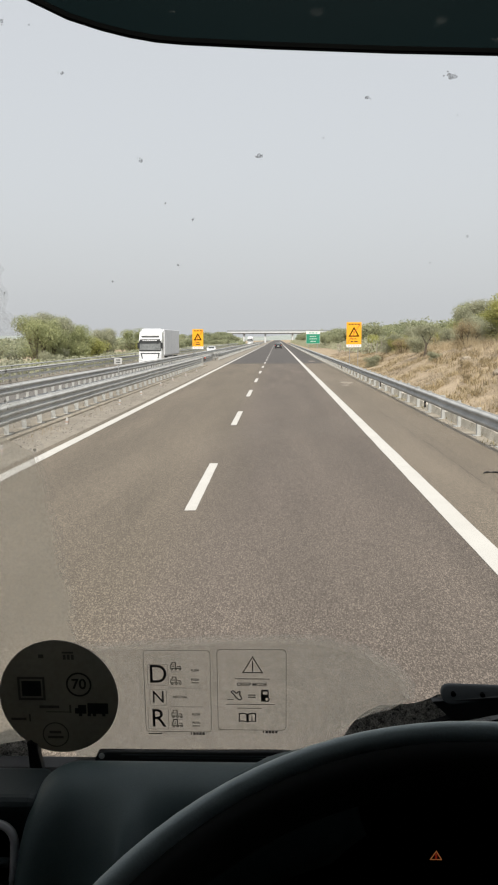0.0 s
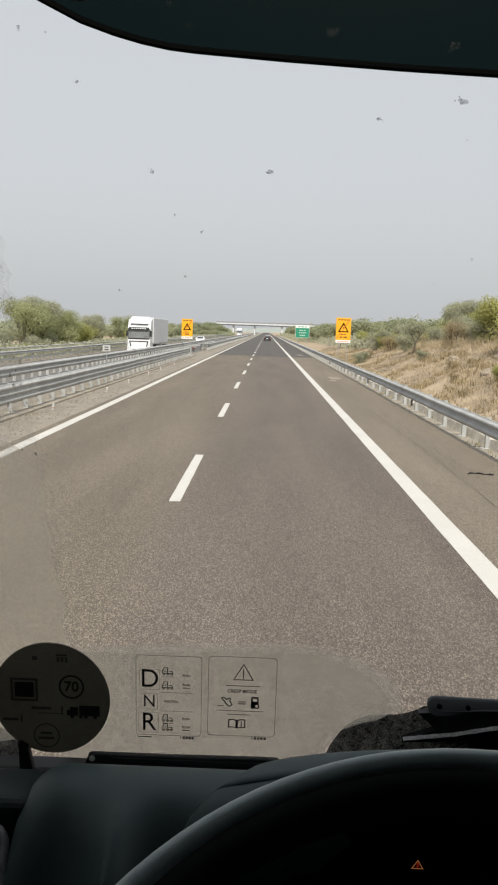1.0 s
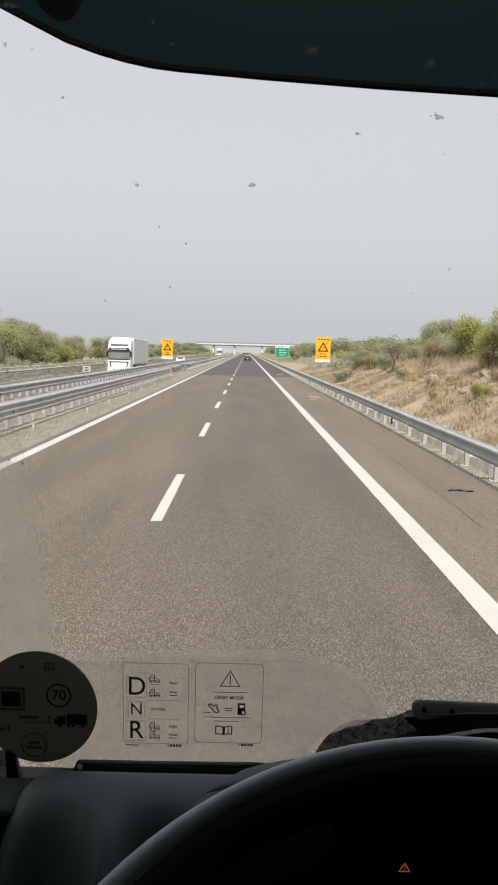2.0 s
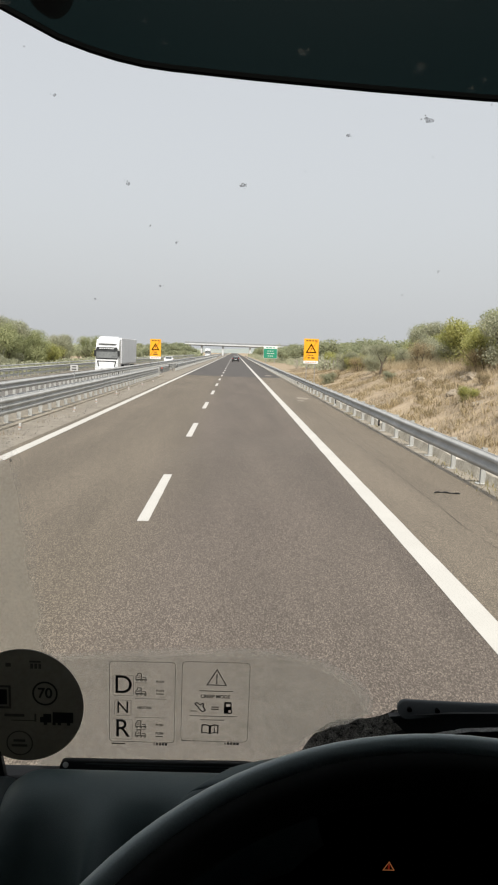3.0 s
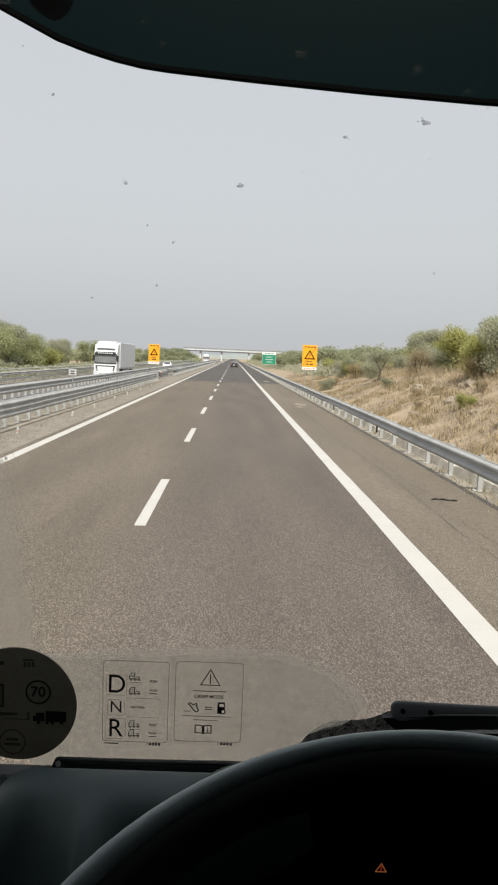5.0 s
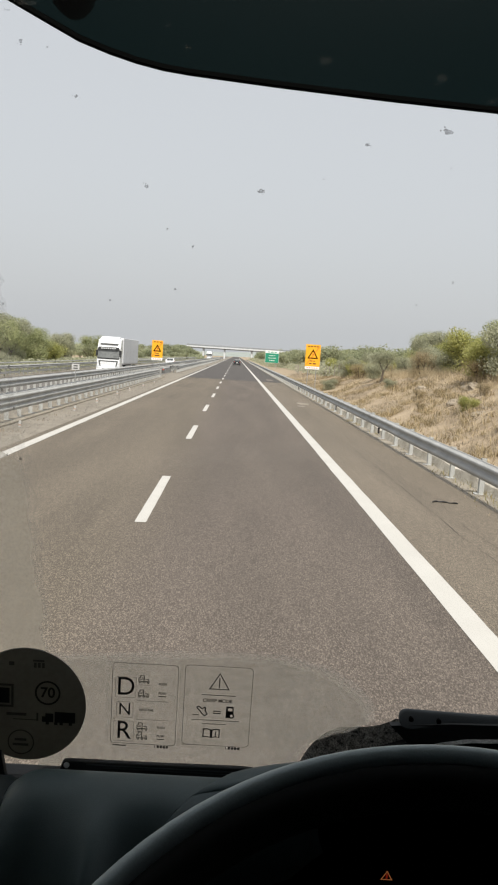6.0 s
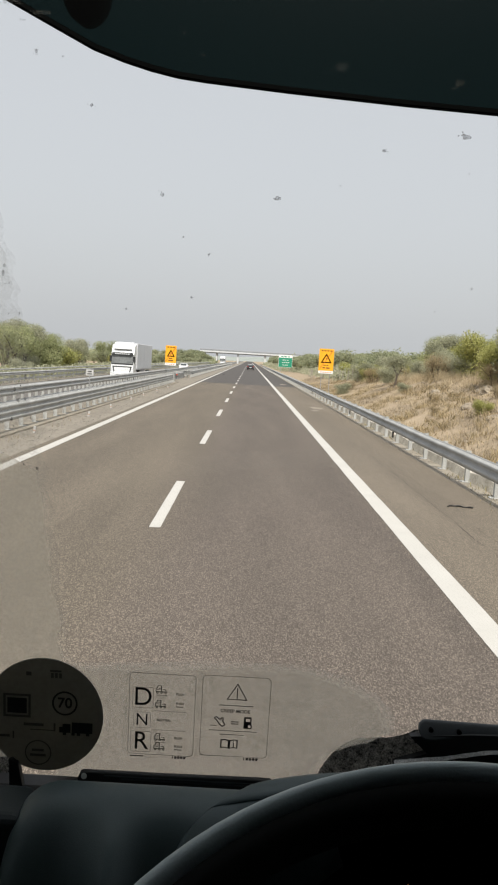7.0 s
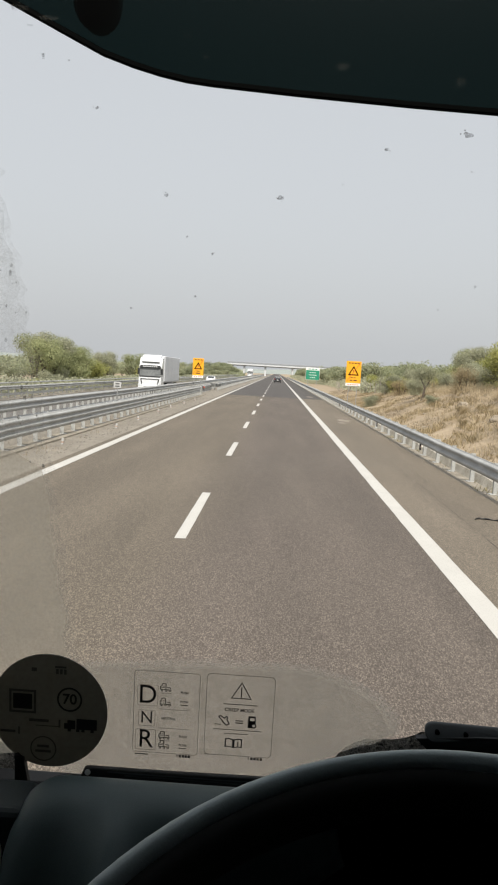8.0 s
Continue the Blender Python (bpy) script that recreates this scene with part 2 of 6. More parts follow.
M["lamp_glass"] = mat("lamp_glass", (0.75, 0.78, 0.80), None, 0.1, coat=0.5)
M["tail_red"] = mat("tail_red", (0.45, 0.02, 0.02), None, 0.25)
# the cab's own
M["dash_hood"] = mat("dash_hood", (0.042, 0.073, 0.078), (0.030, 0.054, 0.058), 0.55, scale=9, fine=900, bump=0.25, dist=0.0006)
M["dash"] = mat("dash", (0.074, 0.106, 0.108), (0.055, 0.081, 0.083), 0.50, scale=9, fine=900, bump=0.25, dist=0.0006, rough_var=0.06)
M["dash"].node_tree.nodes["Principled BSDF"].inputs["Specular IOR Level"].default_value = 0.38
M["dash_dark"] = mat("dash_dark", (0.022, 0.034, 0.036), (0.015, 0.024, 0.026), 0.62, scale=9, fine=900, bump=0.25, dist=0.0006)
# Near-black without gloss: also puts the deep shade below the rim into colour.
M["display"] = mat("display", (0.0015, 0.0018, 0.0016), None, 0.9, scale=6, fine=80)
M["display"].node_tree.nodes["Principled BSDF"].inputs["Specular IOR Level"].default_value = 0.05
# Pale band tone: the lit outer edge of the rim put into colour.
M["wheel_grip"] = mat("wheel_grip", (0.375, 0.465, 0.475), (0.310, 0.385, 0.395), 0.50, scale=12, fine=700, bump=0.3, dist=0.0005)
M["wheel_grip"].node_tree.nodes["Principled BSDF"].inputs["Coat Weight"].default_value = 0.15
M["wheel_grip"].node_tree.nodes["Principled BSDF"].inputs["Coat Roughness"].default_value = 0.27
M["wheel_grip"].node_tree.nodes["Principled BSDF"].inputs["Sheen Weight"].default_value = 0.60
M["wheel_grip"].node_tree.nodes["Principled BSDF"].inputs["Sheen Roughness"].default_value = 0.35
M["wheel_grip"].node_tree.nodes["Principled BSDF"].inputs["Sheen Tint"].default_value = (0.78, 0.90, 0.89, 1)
# Near-black rim tone: the shaded face of the rim put into colour.
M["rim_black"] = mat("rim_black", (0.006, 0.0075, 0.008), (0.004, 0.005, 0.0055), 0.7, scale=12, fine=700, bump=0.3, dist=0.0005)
M["chrome_trim"] = mat("chrome_trim", (0.86, 0.87, 0.87), (0.80, 0.81, 0.81), 0.34, metal=0.0, scale=9, fine=90, coat=0.5)
M["cab_lining"] = mat("cab_lining", (0.014, 0.014, 0.014), (0.009, 0.009, 0.009), 0.85, scale=5, fine=200)
M["bracket_grey"] = mat("bracket_grey", (0.26, 0.30, 0.31), (0.20, 0.235, 0.245), 0.5, scale=30, fine=200)
M["cab_paint"] = mat("cab_paint", (0.72, 0.73, 0.74), None, 0.3, scale=0.8, fine=10, coat=0.4)
M["rubber"] = mat("rubber", (0.013, 0.013, 0.014), (0.02, 0.02, 0.02), 0.7, scale=20, fine=300)
M["wiper"] = mat("wiper", (0.030, 0.036, 0.038), (0.037, 0.044, 0.046), 0.7, scale=20, fine=300)
M["grime"] = mat("grime", (0.020, 0.022, 0.023), (0.58, 0.57, 0.54), 0.9, scale=110, fine=460, spread=0.5, bump=0.8, dist=0.004)
M["grime_pale"] = mat("grime_pale", (0.78, 0.78, 0.75), (0.34, 0.34, 0.33), 0.9, scale=120, fine=600, spread=0.4, bump=0.6, dist=0.002)
M["warning_lamp"] = mat("warning_lamp", (0.30, 0.12, 0.05), None, 0.5, emit=(1.0, 0.36, 0.12), emit_strength=0.20)
M["warning_red"] = mat("warning_red", (0.20, 0.02, 0.01), None, 0.5, emit=(1.0, 0.06, 0.02), emit_strength=0.10)
M["disc"] = mat("disc", (0.32, 0.315, 0.275), (0.25, 0.245, 0.215), 0.6, scale=14, fine=160, trans=0.55)
M["print_black"] = mat("print_black", (0.012, 0.012, 0.012), None, 0.6, scale=9, fine=200)
M["print_faint"] = mat("print_faint", (0.085, 0.083, 0.075), (0.055, 0.054, 0.050), 0.6, scale=60, fine=300)
M["print_grey"] = mat("print_grey", (0.05, 0.049, 0.045), None, 0.6, scale=9, fine=200)
M["splat"] = film_mat("splat", (0.20, 0.195, 0.175), 0.15, 0.85, 300, 900)
M["splat_pale"] = film_mat("splat_pale", (0.5, 0.5, 0.45), 0.02, 0.45, 300, 900)
M["windscreen"] = glass_mat("windscreen", (0.965, 0.975, 0.97), 0.015)
M["visor_tint"] = glass_mat("visor_tint", (0.078, 0.118, 0.117), 0.01, 0.3)
M["label_film"] = film_mat("label_film", (0.72, 0.685, 0.61), 0.06, 0.14, 20, 120, 0.85)
M["dust_thin"] = film_mat("dust_thin", (0.60, 0.585, 0.52), 0.0, 0.18, 80, 500, 0.85)
M["dust_corner"] = film_mat("dust_corner", (0.78, 0.705, 0.575), 0.34, 0.50, 8, 300, 0.85)
M["dust_low"] = film_mat("dust_low", (0.675, 0.632, 0.550), 0.22, 0.29, 30, 160, 0.85)
M["dust_side"] = film_mat("dust_side", (0.60, 0.585, 0.52), 0.02, 0.20, 70, 420, 0.85)


# ---- builders ----
def part(name, bm, material, parent=None, label="", smooth=False):
    me = bpy.data.meshes.new(name)
    bm.to_mesh(me)
    bm.free()
    me.materials.append(M[material])
    if smooth:
        me.polygons.foreach_set("use_smooth", [True] * len(me.polygons))
    ob = new(name, me)
    ob.parent = parent
    return tagged(ob, label)


def again(ob, parent, m):
    """Another piece on the same mesh."""
    o = new(ob.name.split(".")[0], ob.data)
    o.parent = parent
    o.matrix_local = m
    return o


def thing(name, loc, label, category, group="", rz=0.0):
    ob = new(name)
    ob.empty_display_size = 0.1
    ob.matrix_world = pose(*loc, 0, 0, rz)
    return tagged(ob, label, category, group)


def box(x0, x1, y0, y1, z0, z1, bevel=0.0, seg=1, bm=None):
    own = bm is None
    b = bmesh.new()
    bmesh.ops.create_cube(b, size=1.0, matrix=Matrix.Translation(((x0 + x1) / 2, (y0 + y1) / 2, (z0 + z1) / 2))
                          @ Matrix.Diagonal((x1 - x0, y1 - y0, z1 - z0, 1)))
    if bevel:
        bmesh.ops.bevel(b, geom=b.edges[:], offset=bevel, segments=seg, affect="EDGES", profile=0.5)
    if own:
        return b
    join(bm, b)
    return bm


def join(bm, b):
    me = bpy.data.meshes.new("tmp")
    b.to_mesh(me)
    b.free()
    bm.from_mesh(me)
    bpy.data.meshes.remove(me)
    return bm


def rod(p0, p1, r0, r1=None, n=8, bm=None, caps=True):
    p0, p1 = Vector(p0), Vector(p1)
    b = bmesh.new()
    d = p1 - p0
    bmesh.ops.create_cone(b, cap_ends=caps, segments=n, radius1=r0, radius2=r0 if r1 is None else r1, depth=d.length,
                          matrix=Matrix.Translation((p0 + p1) / 2) @ d.to_track_quat("Z", "Y").to_matrix().to_4x4())
    if bm is None:
        return b
    return join(bm, b)


def prism(outline, axis, a, c, bevel=0.0, seg=2):
    """A closed outline of 2D points drawn out along an axis from a to c. axis x: (y, z); y: (x, z); z: (x, y)."""
    b = bmesh.new()

    def at(u, v, w):
        return {"x": (w, u, v), "y": (u, w, v), "z": (u, v, w)}[axis]
    lo = [b.verts.new(at(u, v, a)) for u, v in outline]
    hi = [b.verts.new(at(u, v, c)) for u, v in outline]
    k = len(outline)
    for i in range(k):
        b.faces.new((lo[i], lo[(i + 1) % k], hi[(i + 1) % k], hi[i]))
    b.faces.new(lo[::-1])
    b.faces.new(hi)
    bmesh.ops.recalc_face_normals(b, faces=b.faces[:])
    if bevel:
        bmesh.ops.bevel(b, geom=b.edges[:], offset=bevel, segments=seg, affect="EDGES", profile=0.5)
    return b


def strip(profile, path):
    """A section of 2D points (across, up) carried along a list of matrices; open sheet."""
    b = bmesh.new()
    rows = [[b.verts.new(m @ Vector((u, 0, v))) for u, v in profile] for m in path]
    for r0, r1 in zip(rows, rows[1:]):
        for i in range(len(profile) - 1):
            b.faces.new((r0[i], r0[i + 1], r1[i + 1], r1[i]))
    return b


def lathe(profile, n=24, axis="x"):
    """A profile of (radius, along) turned round an axis."""
    b = bmesh.new()
    rings = []
    for r, a in profile:
        ring = []
        for i in range(n):
            c, s = math.cos(2 * math.pi * i / n) * r, math.sin(2 * math.pi * i / n) * r
            ring.append(b.verts.new({"x": (a, c, s), "y": (c, a, s), "z": (c, s, a)}[axis]))
        rings.append(ring)
    for r0, r1 in zip(rings, rings[1:]):
        for i in range(n):
            b.faces.new((r0[i], r0[(i + 1) % n], r1[(i + 1) % n], r1[i]))
    bmesh.ops.recalc_face_normals(b, faces=b.faces[:])
    return b


def smooth01(t):
    t = max(0.0, min(1.0, t))
    return t * t * (3 - 2 * t)


def text_mesh(body, size):
    cu = bpy.data.curves.new("letters", "FONT")
    cu.body, cu.size, cu.align_x, cu.align_y = body, size, "CENTER", "CENTER"
    cu.offset = size * 0.002 if len(body) == 1 else size * 0.022
    ob = new("letters", cu)
    bpy.context.view_layer.update()
    me = bpy.data.meshes.new_from_object(ob.evaluated_get(bpy.context.evaluated_depsgraph_get()))
    bpy.data.objects.remove(ob)
    b = bmesh.new()
    b.from_mesh(me)
    bpy.data.meshes.remove(me)
    return b


# ---- ground and roads ----
ROAD_L, ROAD_R = -5.98, 4.22
SEAM = 84.0                 # where the newer, darker surfacing begins
OPP_Z = -0.45               # the other carriageway lies a little lower
RAIL_R, RAIL_L, RAIL_M, RAIL_FAR = 4.36, -7.45, -8.55, -19.6
GAP0, GAP1 = 78.0, 100.0    # the opening in the median barrier


def bank_height(y):
    h = 2.85 - 0.65 * smooth01((y - 20) / 22) - 1.15 * smooth01((y - 45) / 40) - 0.55 * smooth01((y - 100) / 80)
    return h


def ground_z(x, y):
    if x > 4.9:
        h = bank_height(y)
        rise = smooth01((x - 5.3) / 7.0)
        n = noise.noise(Vector((x * 0.35, y * 0.22, 0.0))) * 0.35 + noise.noise(Vector((x * 1.1, y * 0.9, 3.0))) * 0.14
        far = smooth01((x - 14) / 60) * 0.8
        return 0.02 + h * rise + n * rise * min(1.0, 0.4 + h * 0.4) * smooth01((420 - y) / 60) + far
    if x > ROAD_R:
        return -0.04
    if x > ROAD_L:
        return -0.10
    if x > -9.32:
        return -0.012 if x > -7.2 else -0.03
    if x > -19.0:
        return OPP_Z - 0.10
    n = noise.noise(Vector((x * 0.12, y * 0.1, 7.0))) * 0.35
    return OPP_Z - 0.10 + n * smooth01((-20 - x) / 6)


def sheet(xs, ys, z_of):
    v = [(x, y, z_of(x, y)) for y in ys for x in xs]
    k = len(xs)
    f = [(j * k + i, j * k + i + 1, (j + 1) * k + i + 1, (j + 1) * k + i) for j in range(len(ys) - 1) for i in range(k - 1)]
    me = bpy.data.meshes.new("sheet")
    me.from_pydata(v, [], f)
    b = bmesh.new()
    b.from_mesh(me)
    bpy.data.meshes.remove(me)
    return b


def steps(*spans):
    out = []
    for a, b, d in spans:
        n = max(1, int(round((b - a) / d)))
        out += [a + (b - a) * i / n for i in range(n)]
    return out + [spans[-1][1]]


xs = steps((-2600, -300, 460), (-300, -60, 30), (-60, -20, 4), (-20, -19.06, 0.94), (-19.05, -18.95, 0.1), (-18.94, -9.36, 9.58), (-9.35, -9.28, 0.07), (-9.27, -7.21, 1.0), (-7.2, -5.99, 0.4),
           (-5.979, 4.21, 10.1), (4.221, 4.9, 0.3), (4.91, 20, 0.55), (20, 60, 4), (60, 300, 30), (300, 2600, 460))
ys = steps((-400, -40, 60), (-40, 0, 5), (0, 120, 1.1), (120, 260, 4), (260, 440, 12), (440, 3200, 230))
ground = part("ground", sheet(xs, ys, ground_z), "dry_soil", smooth=True)
tagged(ground, "dry straw-coloured earth rising in a bank beside the motorway", "ground", kind="structure")

road = part("road", box(ROAD_L, 2.02, -120, SEAM, -0.08, 0.0), "asphalt")
tagged(road, "brown-grey coarse asphalt carriageway with white lines", "road", kind="structure")
shoulder = part("hard_shoulder", box(2.02, ROAD_R, -120, SEAM, -0.08, -0.001), "asphalt_shoulder")
tagged(shoulder, "dusty pale brown asphalt hard shoulder with fine cracks", "road", kind="structure")


def crack_bm(x, y0, y1, w, seed):
    b = bmesh.new()
    rows, y = [], y0
    while y < y1:
        cx = x + 0.16 * noise.noise(Vector((y * 0.35, seed, 0))) + 0.03 * noise.noise(Vector((y * 3, seed, 5)))
        k = w * max(0.0, 0.45 + noise.noise(Vector((y * 0.9, seed, 9))))
        rows.append((b.verts.new((cx - k, y, 0.002)), b.verts.new((cx + k, y, 0.002)), k))
        y += 0.25
    for (a, c, k0), (d, e, k1) in zip(rows, rows[1:]):
        if k0 > 0.0005 and k1 > 0.0005:
            b.faces.new((a, c, e, d))
    return b


part("crack", crack_bm(2.98, 6, 60, 0.012, 1.0), "crack", shoulder, "dark ragged crack")
part("crack", crack_bm(3.3, 9, 30, 0.007, 4.0), "crack", shoulder, "dark ragged crack")


def stain_bm(rx, ry, seed):
    """An uneven flat patch."""
    b = bmesh.new()
    pts = []
    for i in range(22):
        a = 2 * math.pi * i / 22
        k = 1 + 0.45 * noise.noise(Vector((math.cos(a) * 1.7, math.sin(a) * 1.7, seed)))
        pts.append(b.verts.new((math.cos(a) * rx * k, math.sin(a) * ry * k, 0.003)))
    b.faces.new(pts)
    return b


for x, y, rx, ry, seed in ((3.35, 47, 0.36, 1.0, 2.0), (3.05, 44.5, 0.20, 0.6, 7.0), (3.2, 92, 0.4, 1.6, 5.0)):
    st_ = part("spill_stain", stain_bm(rx, ry, seed), "spill", shoulder, "pale dried spill on the asphalt")
    st_.location = (x, y, 0.004 if y > SEAM else 0.0)
road_new = part("road_resurfaced", box(ROAD_L, ROAD_R, SEAM, 2600, -0.08, 0.003), "asphalt_dark")
tagged(road_new, "darker newer asphalt stretch of the carriageway", "road", kind="structure")
road_opp = part("road_opposite", box(-19.0, -8.95, -120, 2600, OPP_Z - 0.08, OPP_Z), "asphalt_far")
tagged(road_opp, "grey asphalt of the opposite carriageway", "road", kind="structure")


def line_mesh(x, w, y0, y1, z, ragged=0.005, step=0.75):
    b = bmesh.new()
    rows = []
    y = y0
    while y <= y1 + 1e-6:
        j = random.uniform(-ragged, ragged) if y < 80 else 0
        rows.append((b.verts.new((x - w / 2 + j, y, z)), b.verts.new((x + w / 2 + random.uniform(-ragged, ragged), y, z))))
        y += step if y < 80 else 40.0
    for (a, c), (d, e) in zip(rows, rows[1:]):
        b.faces.new((a, c, e, d))
    return b


part("edge_line", line_mesh(1.875, 0.29, -20, 900, 0.005), "paint_line", road, "solid white edge line")
part("edge_line", line_mesh(-5.64, 0.26, -20, 900, 0.005), "paint_line", road, "solid white edge line")
part("edge_line", line_mesh(-16.4, 0.25, -20, 900, OPP_Z + 0.005), "paint_line", road_opp, "solid white edge line")
part("edge_line", line_mesh(-9.25, 0.25, -20, 900, OPP_Z + 0.005), "paint_line", road_opp, "solid white edge line")


def dash_bm():
    b = bmesh.new()
    left = [(-0.085 + random.uniform(-0.003, 0.003), i * 0.46) for i in range(11)]
    right = [(0.085 + random.uniform(-0.003, 0.003), i * 0.46 + 0.02) for i in range(11)]
    lo = [b.verts.new((x, y, 0)) for x, y in left]
    hi = [b.verts.new((x, y, 0)) for x, y in right]
    for i in range(10):
        b.faces.new((lo[i], hi[i], hi[i + 1], lo[i + 1]))
    return b


dash0 = part("lane_dash", dash_bm(), "paint_line", road)
dash0.location = (-1.875, 11.8, 0.005)
for k in range(-2, 32):
    if k:
        again(dash0, road if 11.8 + 12 * k < SEAM else road_new, pose(-1.875 + random.uniform(-.01, .01), 11.8 + 12 * k, 0.007))
for k in range(30):
    again(dash0, road_opp, pose(-12.6, 6.0 + 12 * k, OPP_Z + 0.005))

# verges: grit strips beside the carriageway
verge_l = part("verge_median", sheet(steps((-8.9, -5.983, 0.2)), steps((-40, 120, 0.8), (120, 900, 30)),
               lambda x, y: -0.006 if x > -6.05 else 0.014 + 0.028 * noise.noise(Vector((x * 2, y * 1.3, 1)))), "verge_grit", smooth=True)
tagged(verge_l, "dusty grit strip under the median crash barrier", "verge", kind="structure")
verge_r = part("verge_side", sheet(steps((4.223, 5.0, 0.13)), steps((-40, 120, 0.8), (120, 900, 30)),
               lambda x, y: -0.008 if x < 4.26 else 0.012 + 0.02 * noise.noise(Vector((x * 3, y * 1.7, 5)))), "kerb_grit", smooth=True)
tagged(verge_r, "pale dusty kerb strip under the roadside crash barrier", "verge", kind="structure")


verge_f = part("verge_far", sheet(steps((-22.0, -19.005, 0.5)), steps((-40, 120, 2.0), (120, 900, 30)),
               lambda x, y: OPP_Z + 0.02 + 0.04 * noise.noise(Vector((x, y * 0.6, 8)))), "verge_grit", smooth=True)
tagged(verge_f, "dusty grit strip along the far edge of the motorway", "verge", kind="structure")


# ---- crash barriers ----
def sheet_wall(x0, x1, y0, y1, h):
    """A low worn wall along the road, its top crumbling unevenly."""
    b = bmesh.new()
    rows, y = [], y0
    while y <= y1:
        t = h * (0.86 + 0.30 * noise.noise(Vector((y * 0.7, 2, 0))) + 0.12 * noise.noise(Vector((y * 3.1, 5, 0))))
        j = 0.02 * noise.noise(Vector((y * 1.3, 8, 0)))
        rows.append([b.verts.new(c) for c in ((x0 + j, y, -0.05), (x0 + j + 0.09, y, t - 0.02), (x0 + j + 0.12, y, t), (x1 - 0.02, y, t), (x1, y, t - 0.02), (x1, y, -0.05))])
        y += 0.4
    for p, q in zip(rows, rows[1:]):
        for i in range(5):
            b.faces.new((p[i], p[i + 1], q[i + 1], q[i]))
    bmesh.ops.recalc_face_normals(b, faces=b.faces[:])
    return b


def wave(n, height, depth):
    """The section of an n-wave beam: (out, up) from its lower edge."""
    pts = []
    k = 10 * n
    for i in range(k + 1):
        u = i / k
        pts.append((-depth * smooth01(1.5 * (0.5 - 0.5 * math.cos(2 * math.pi * n * u)) - 0.25), u * height))
    return pts


def beam_bm(n, height, depth, z0, length, side):
    """side +1: the face looks to +x."""
    front = [(-u * side, z0 + v) for u, v in wave(n, height, depth)]
    back = [(u - 0.007 * side, v) for u, v in front]
    ring = front + back[::-1] + front[:1]
    b = strip(ring, [Matrix.Translation((0, y, 0)) for y in (0, length)])
    bmesh.ops.remove_doubles(b, verts=b.verts[:], dist=0.0001)
    bmesh.ops.recalc_face_normals(b, faces=b.faces[:])
    return b


def post_bm(h, w=0.10, d=0.10):
    """A C-section post."""
    b = box(-d / 2, d / 2, -w / 2, -w / 2 + 0.012, -0.1, h)
    box(-d / 2, -d / 2 + 0.012, -w / 2 + 0.012, w / 2, -0.1, h, bm=b)
    return b


def barrier(name, label, x, y0, y1, n, height, depth, z0, side, pitch, base, material, blocks=True, length=4.5, end=0.0):
    t = thing(name, (x, y0, base), label, "crash barrier", "crash barriers")
    b0 = part("beam", beam_bm(n, height, depth, z0, length + 0.02, side), material, t, smooth=True)
    k = int((y1 - y0) / length)
    for i in range(1, k):
        again(b0, t, pose(random.uniform(-.008, .008), i * length, random.uniform(-.006, .006)))
    p0 = part("post", post_bm(z0 + height * (0.98 if n == 2 and blocks else 0.95 if blocks else 0.7), d=0.14 if n == 3 else 0.10), "zinc_post", t)
    off = -0.16 * side
    p0.location = (off, 0.5, 0)
    s0 = None
    if blocks:
        s0 = part("spacer", box(-0.07, 0.07, -0.05, 0.05, z0 + height * 0.3, z0 + height * 0.75, 0.01), "zinc_post", t)
        s0.location = (-0.06 * side, 0.5, 0)
    f0 = part("base_plate", box(-0.09, 0.09, -0.11, 0.11, 0.0, 0.02, 0.004), "zinc_post", t) if blocks else None
    if f0:
        fz = 0.062 if n == 3 else 0.012
        f0.location = (off + 0.05 * side, 0.5, fz)
    m = min(150, int((y1 - y0 - 0.5) / pitch))
    for i in range(1, m):
        j = 0.5 + i * pitch
        again(p0, t, pose(off, j, random.uniform(-.01, .01), random.uniform(-1, 1), random.uniform(-1, 1), 0))
        if f0:
            again(f0, t, pose(off + 0.05 * side, j, fz, 0, 0, random.uniform(-4, 4)))
        if s0 and j < 90:
            again(s0, t, pose(-0.06 * side, j, 0))
    return t


barrier("crash_barrier", "galvanised two-wave steel crash barrier beside the hard shoulder", RAIL_R, -20, 420, 2, 0.38, 0.08, 0.38, -1, 2.25, 0.0, "zinc")
barrier("crash_barrier", "galvanised three-wave steel median crash barrier on close posts", RAIL_L, -20, GAP0, 3, 0.52, 0.065, 0.36, 1, 1.5, 0.0, "zinc")
barrier("crash_barrier", "weathered steel crash barrier facing the opposite carriageway", RAIL_M, -20, 170, 2, 0.34, 0.07, 0.86, 1, 1.0, 0.0, "zinc_old", blocks=False)
barrier("crash_barrier", "steel median crash barrier past the opening", RAIL_L, GAP1, 400, 3, 0.45, 0.08, 0.42, 1, 1.5, 0.0, "zinc", blocks=False)
barrier("crash_barrier", "weathered steel crash barrier facing the opposite carriageway", RAIL_M, 170, 420, 2, 0.34, 0.07, 0.86, 1, 3.0, 0.0, "zinc", blocks=False)
far = barrier("crash_barrier", "pale steel parapet along the far side of the motorway", RAIL_FAR, -20, 420, 2, 0.30, 0.08, 0.62, 1, 1.5, OPP_Z, "zinc_old", blocks=False)
rail0 = part("top_rail", rod((0, 0, 0), (0, 220, 0), 0.05, n=10), "zinc_old", far)
rail0.location = (-0.1, 0, 1.12)
again(rail0, far, pose(-0.1, 220, 1.12))
rail1 = part("low_rail", box(-0.04, 0.04, 0, 440, 0.22, 0.40), "zinc_old", far)

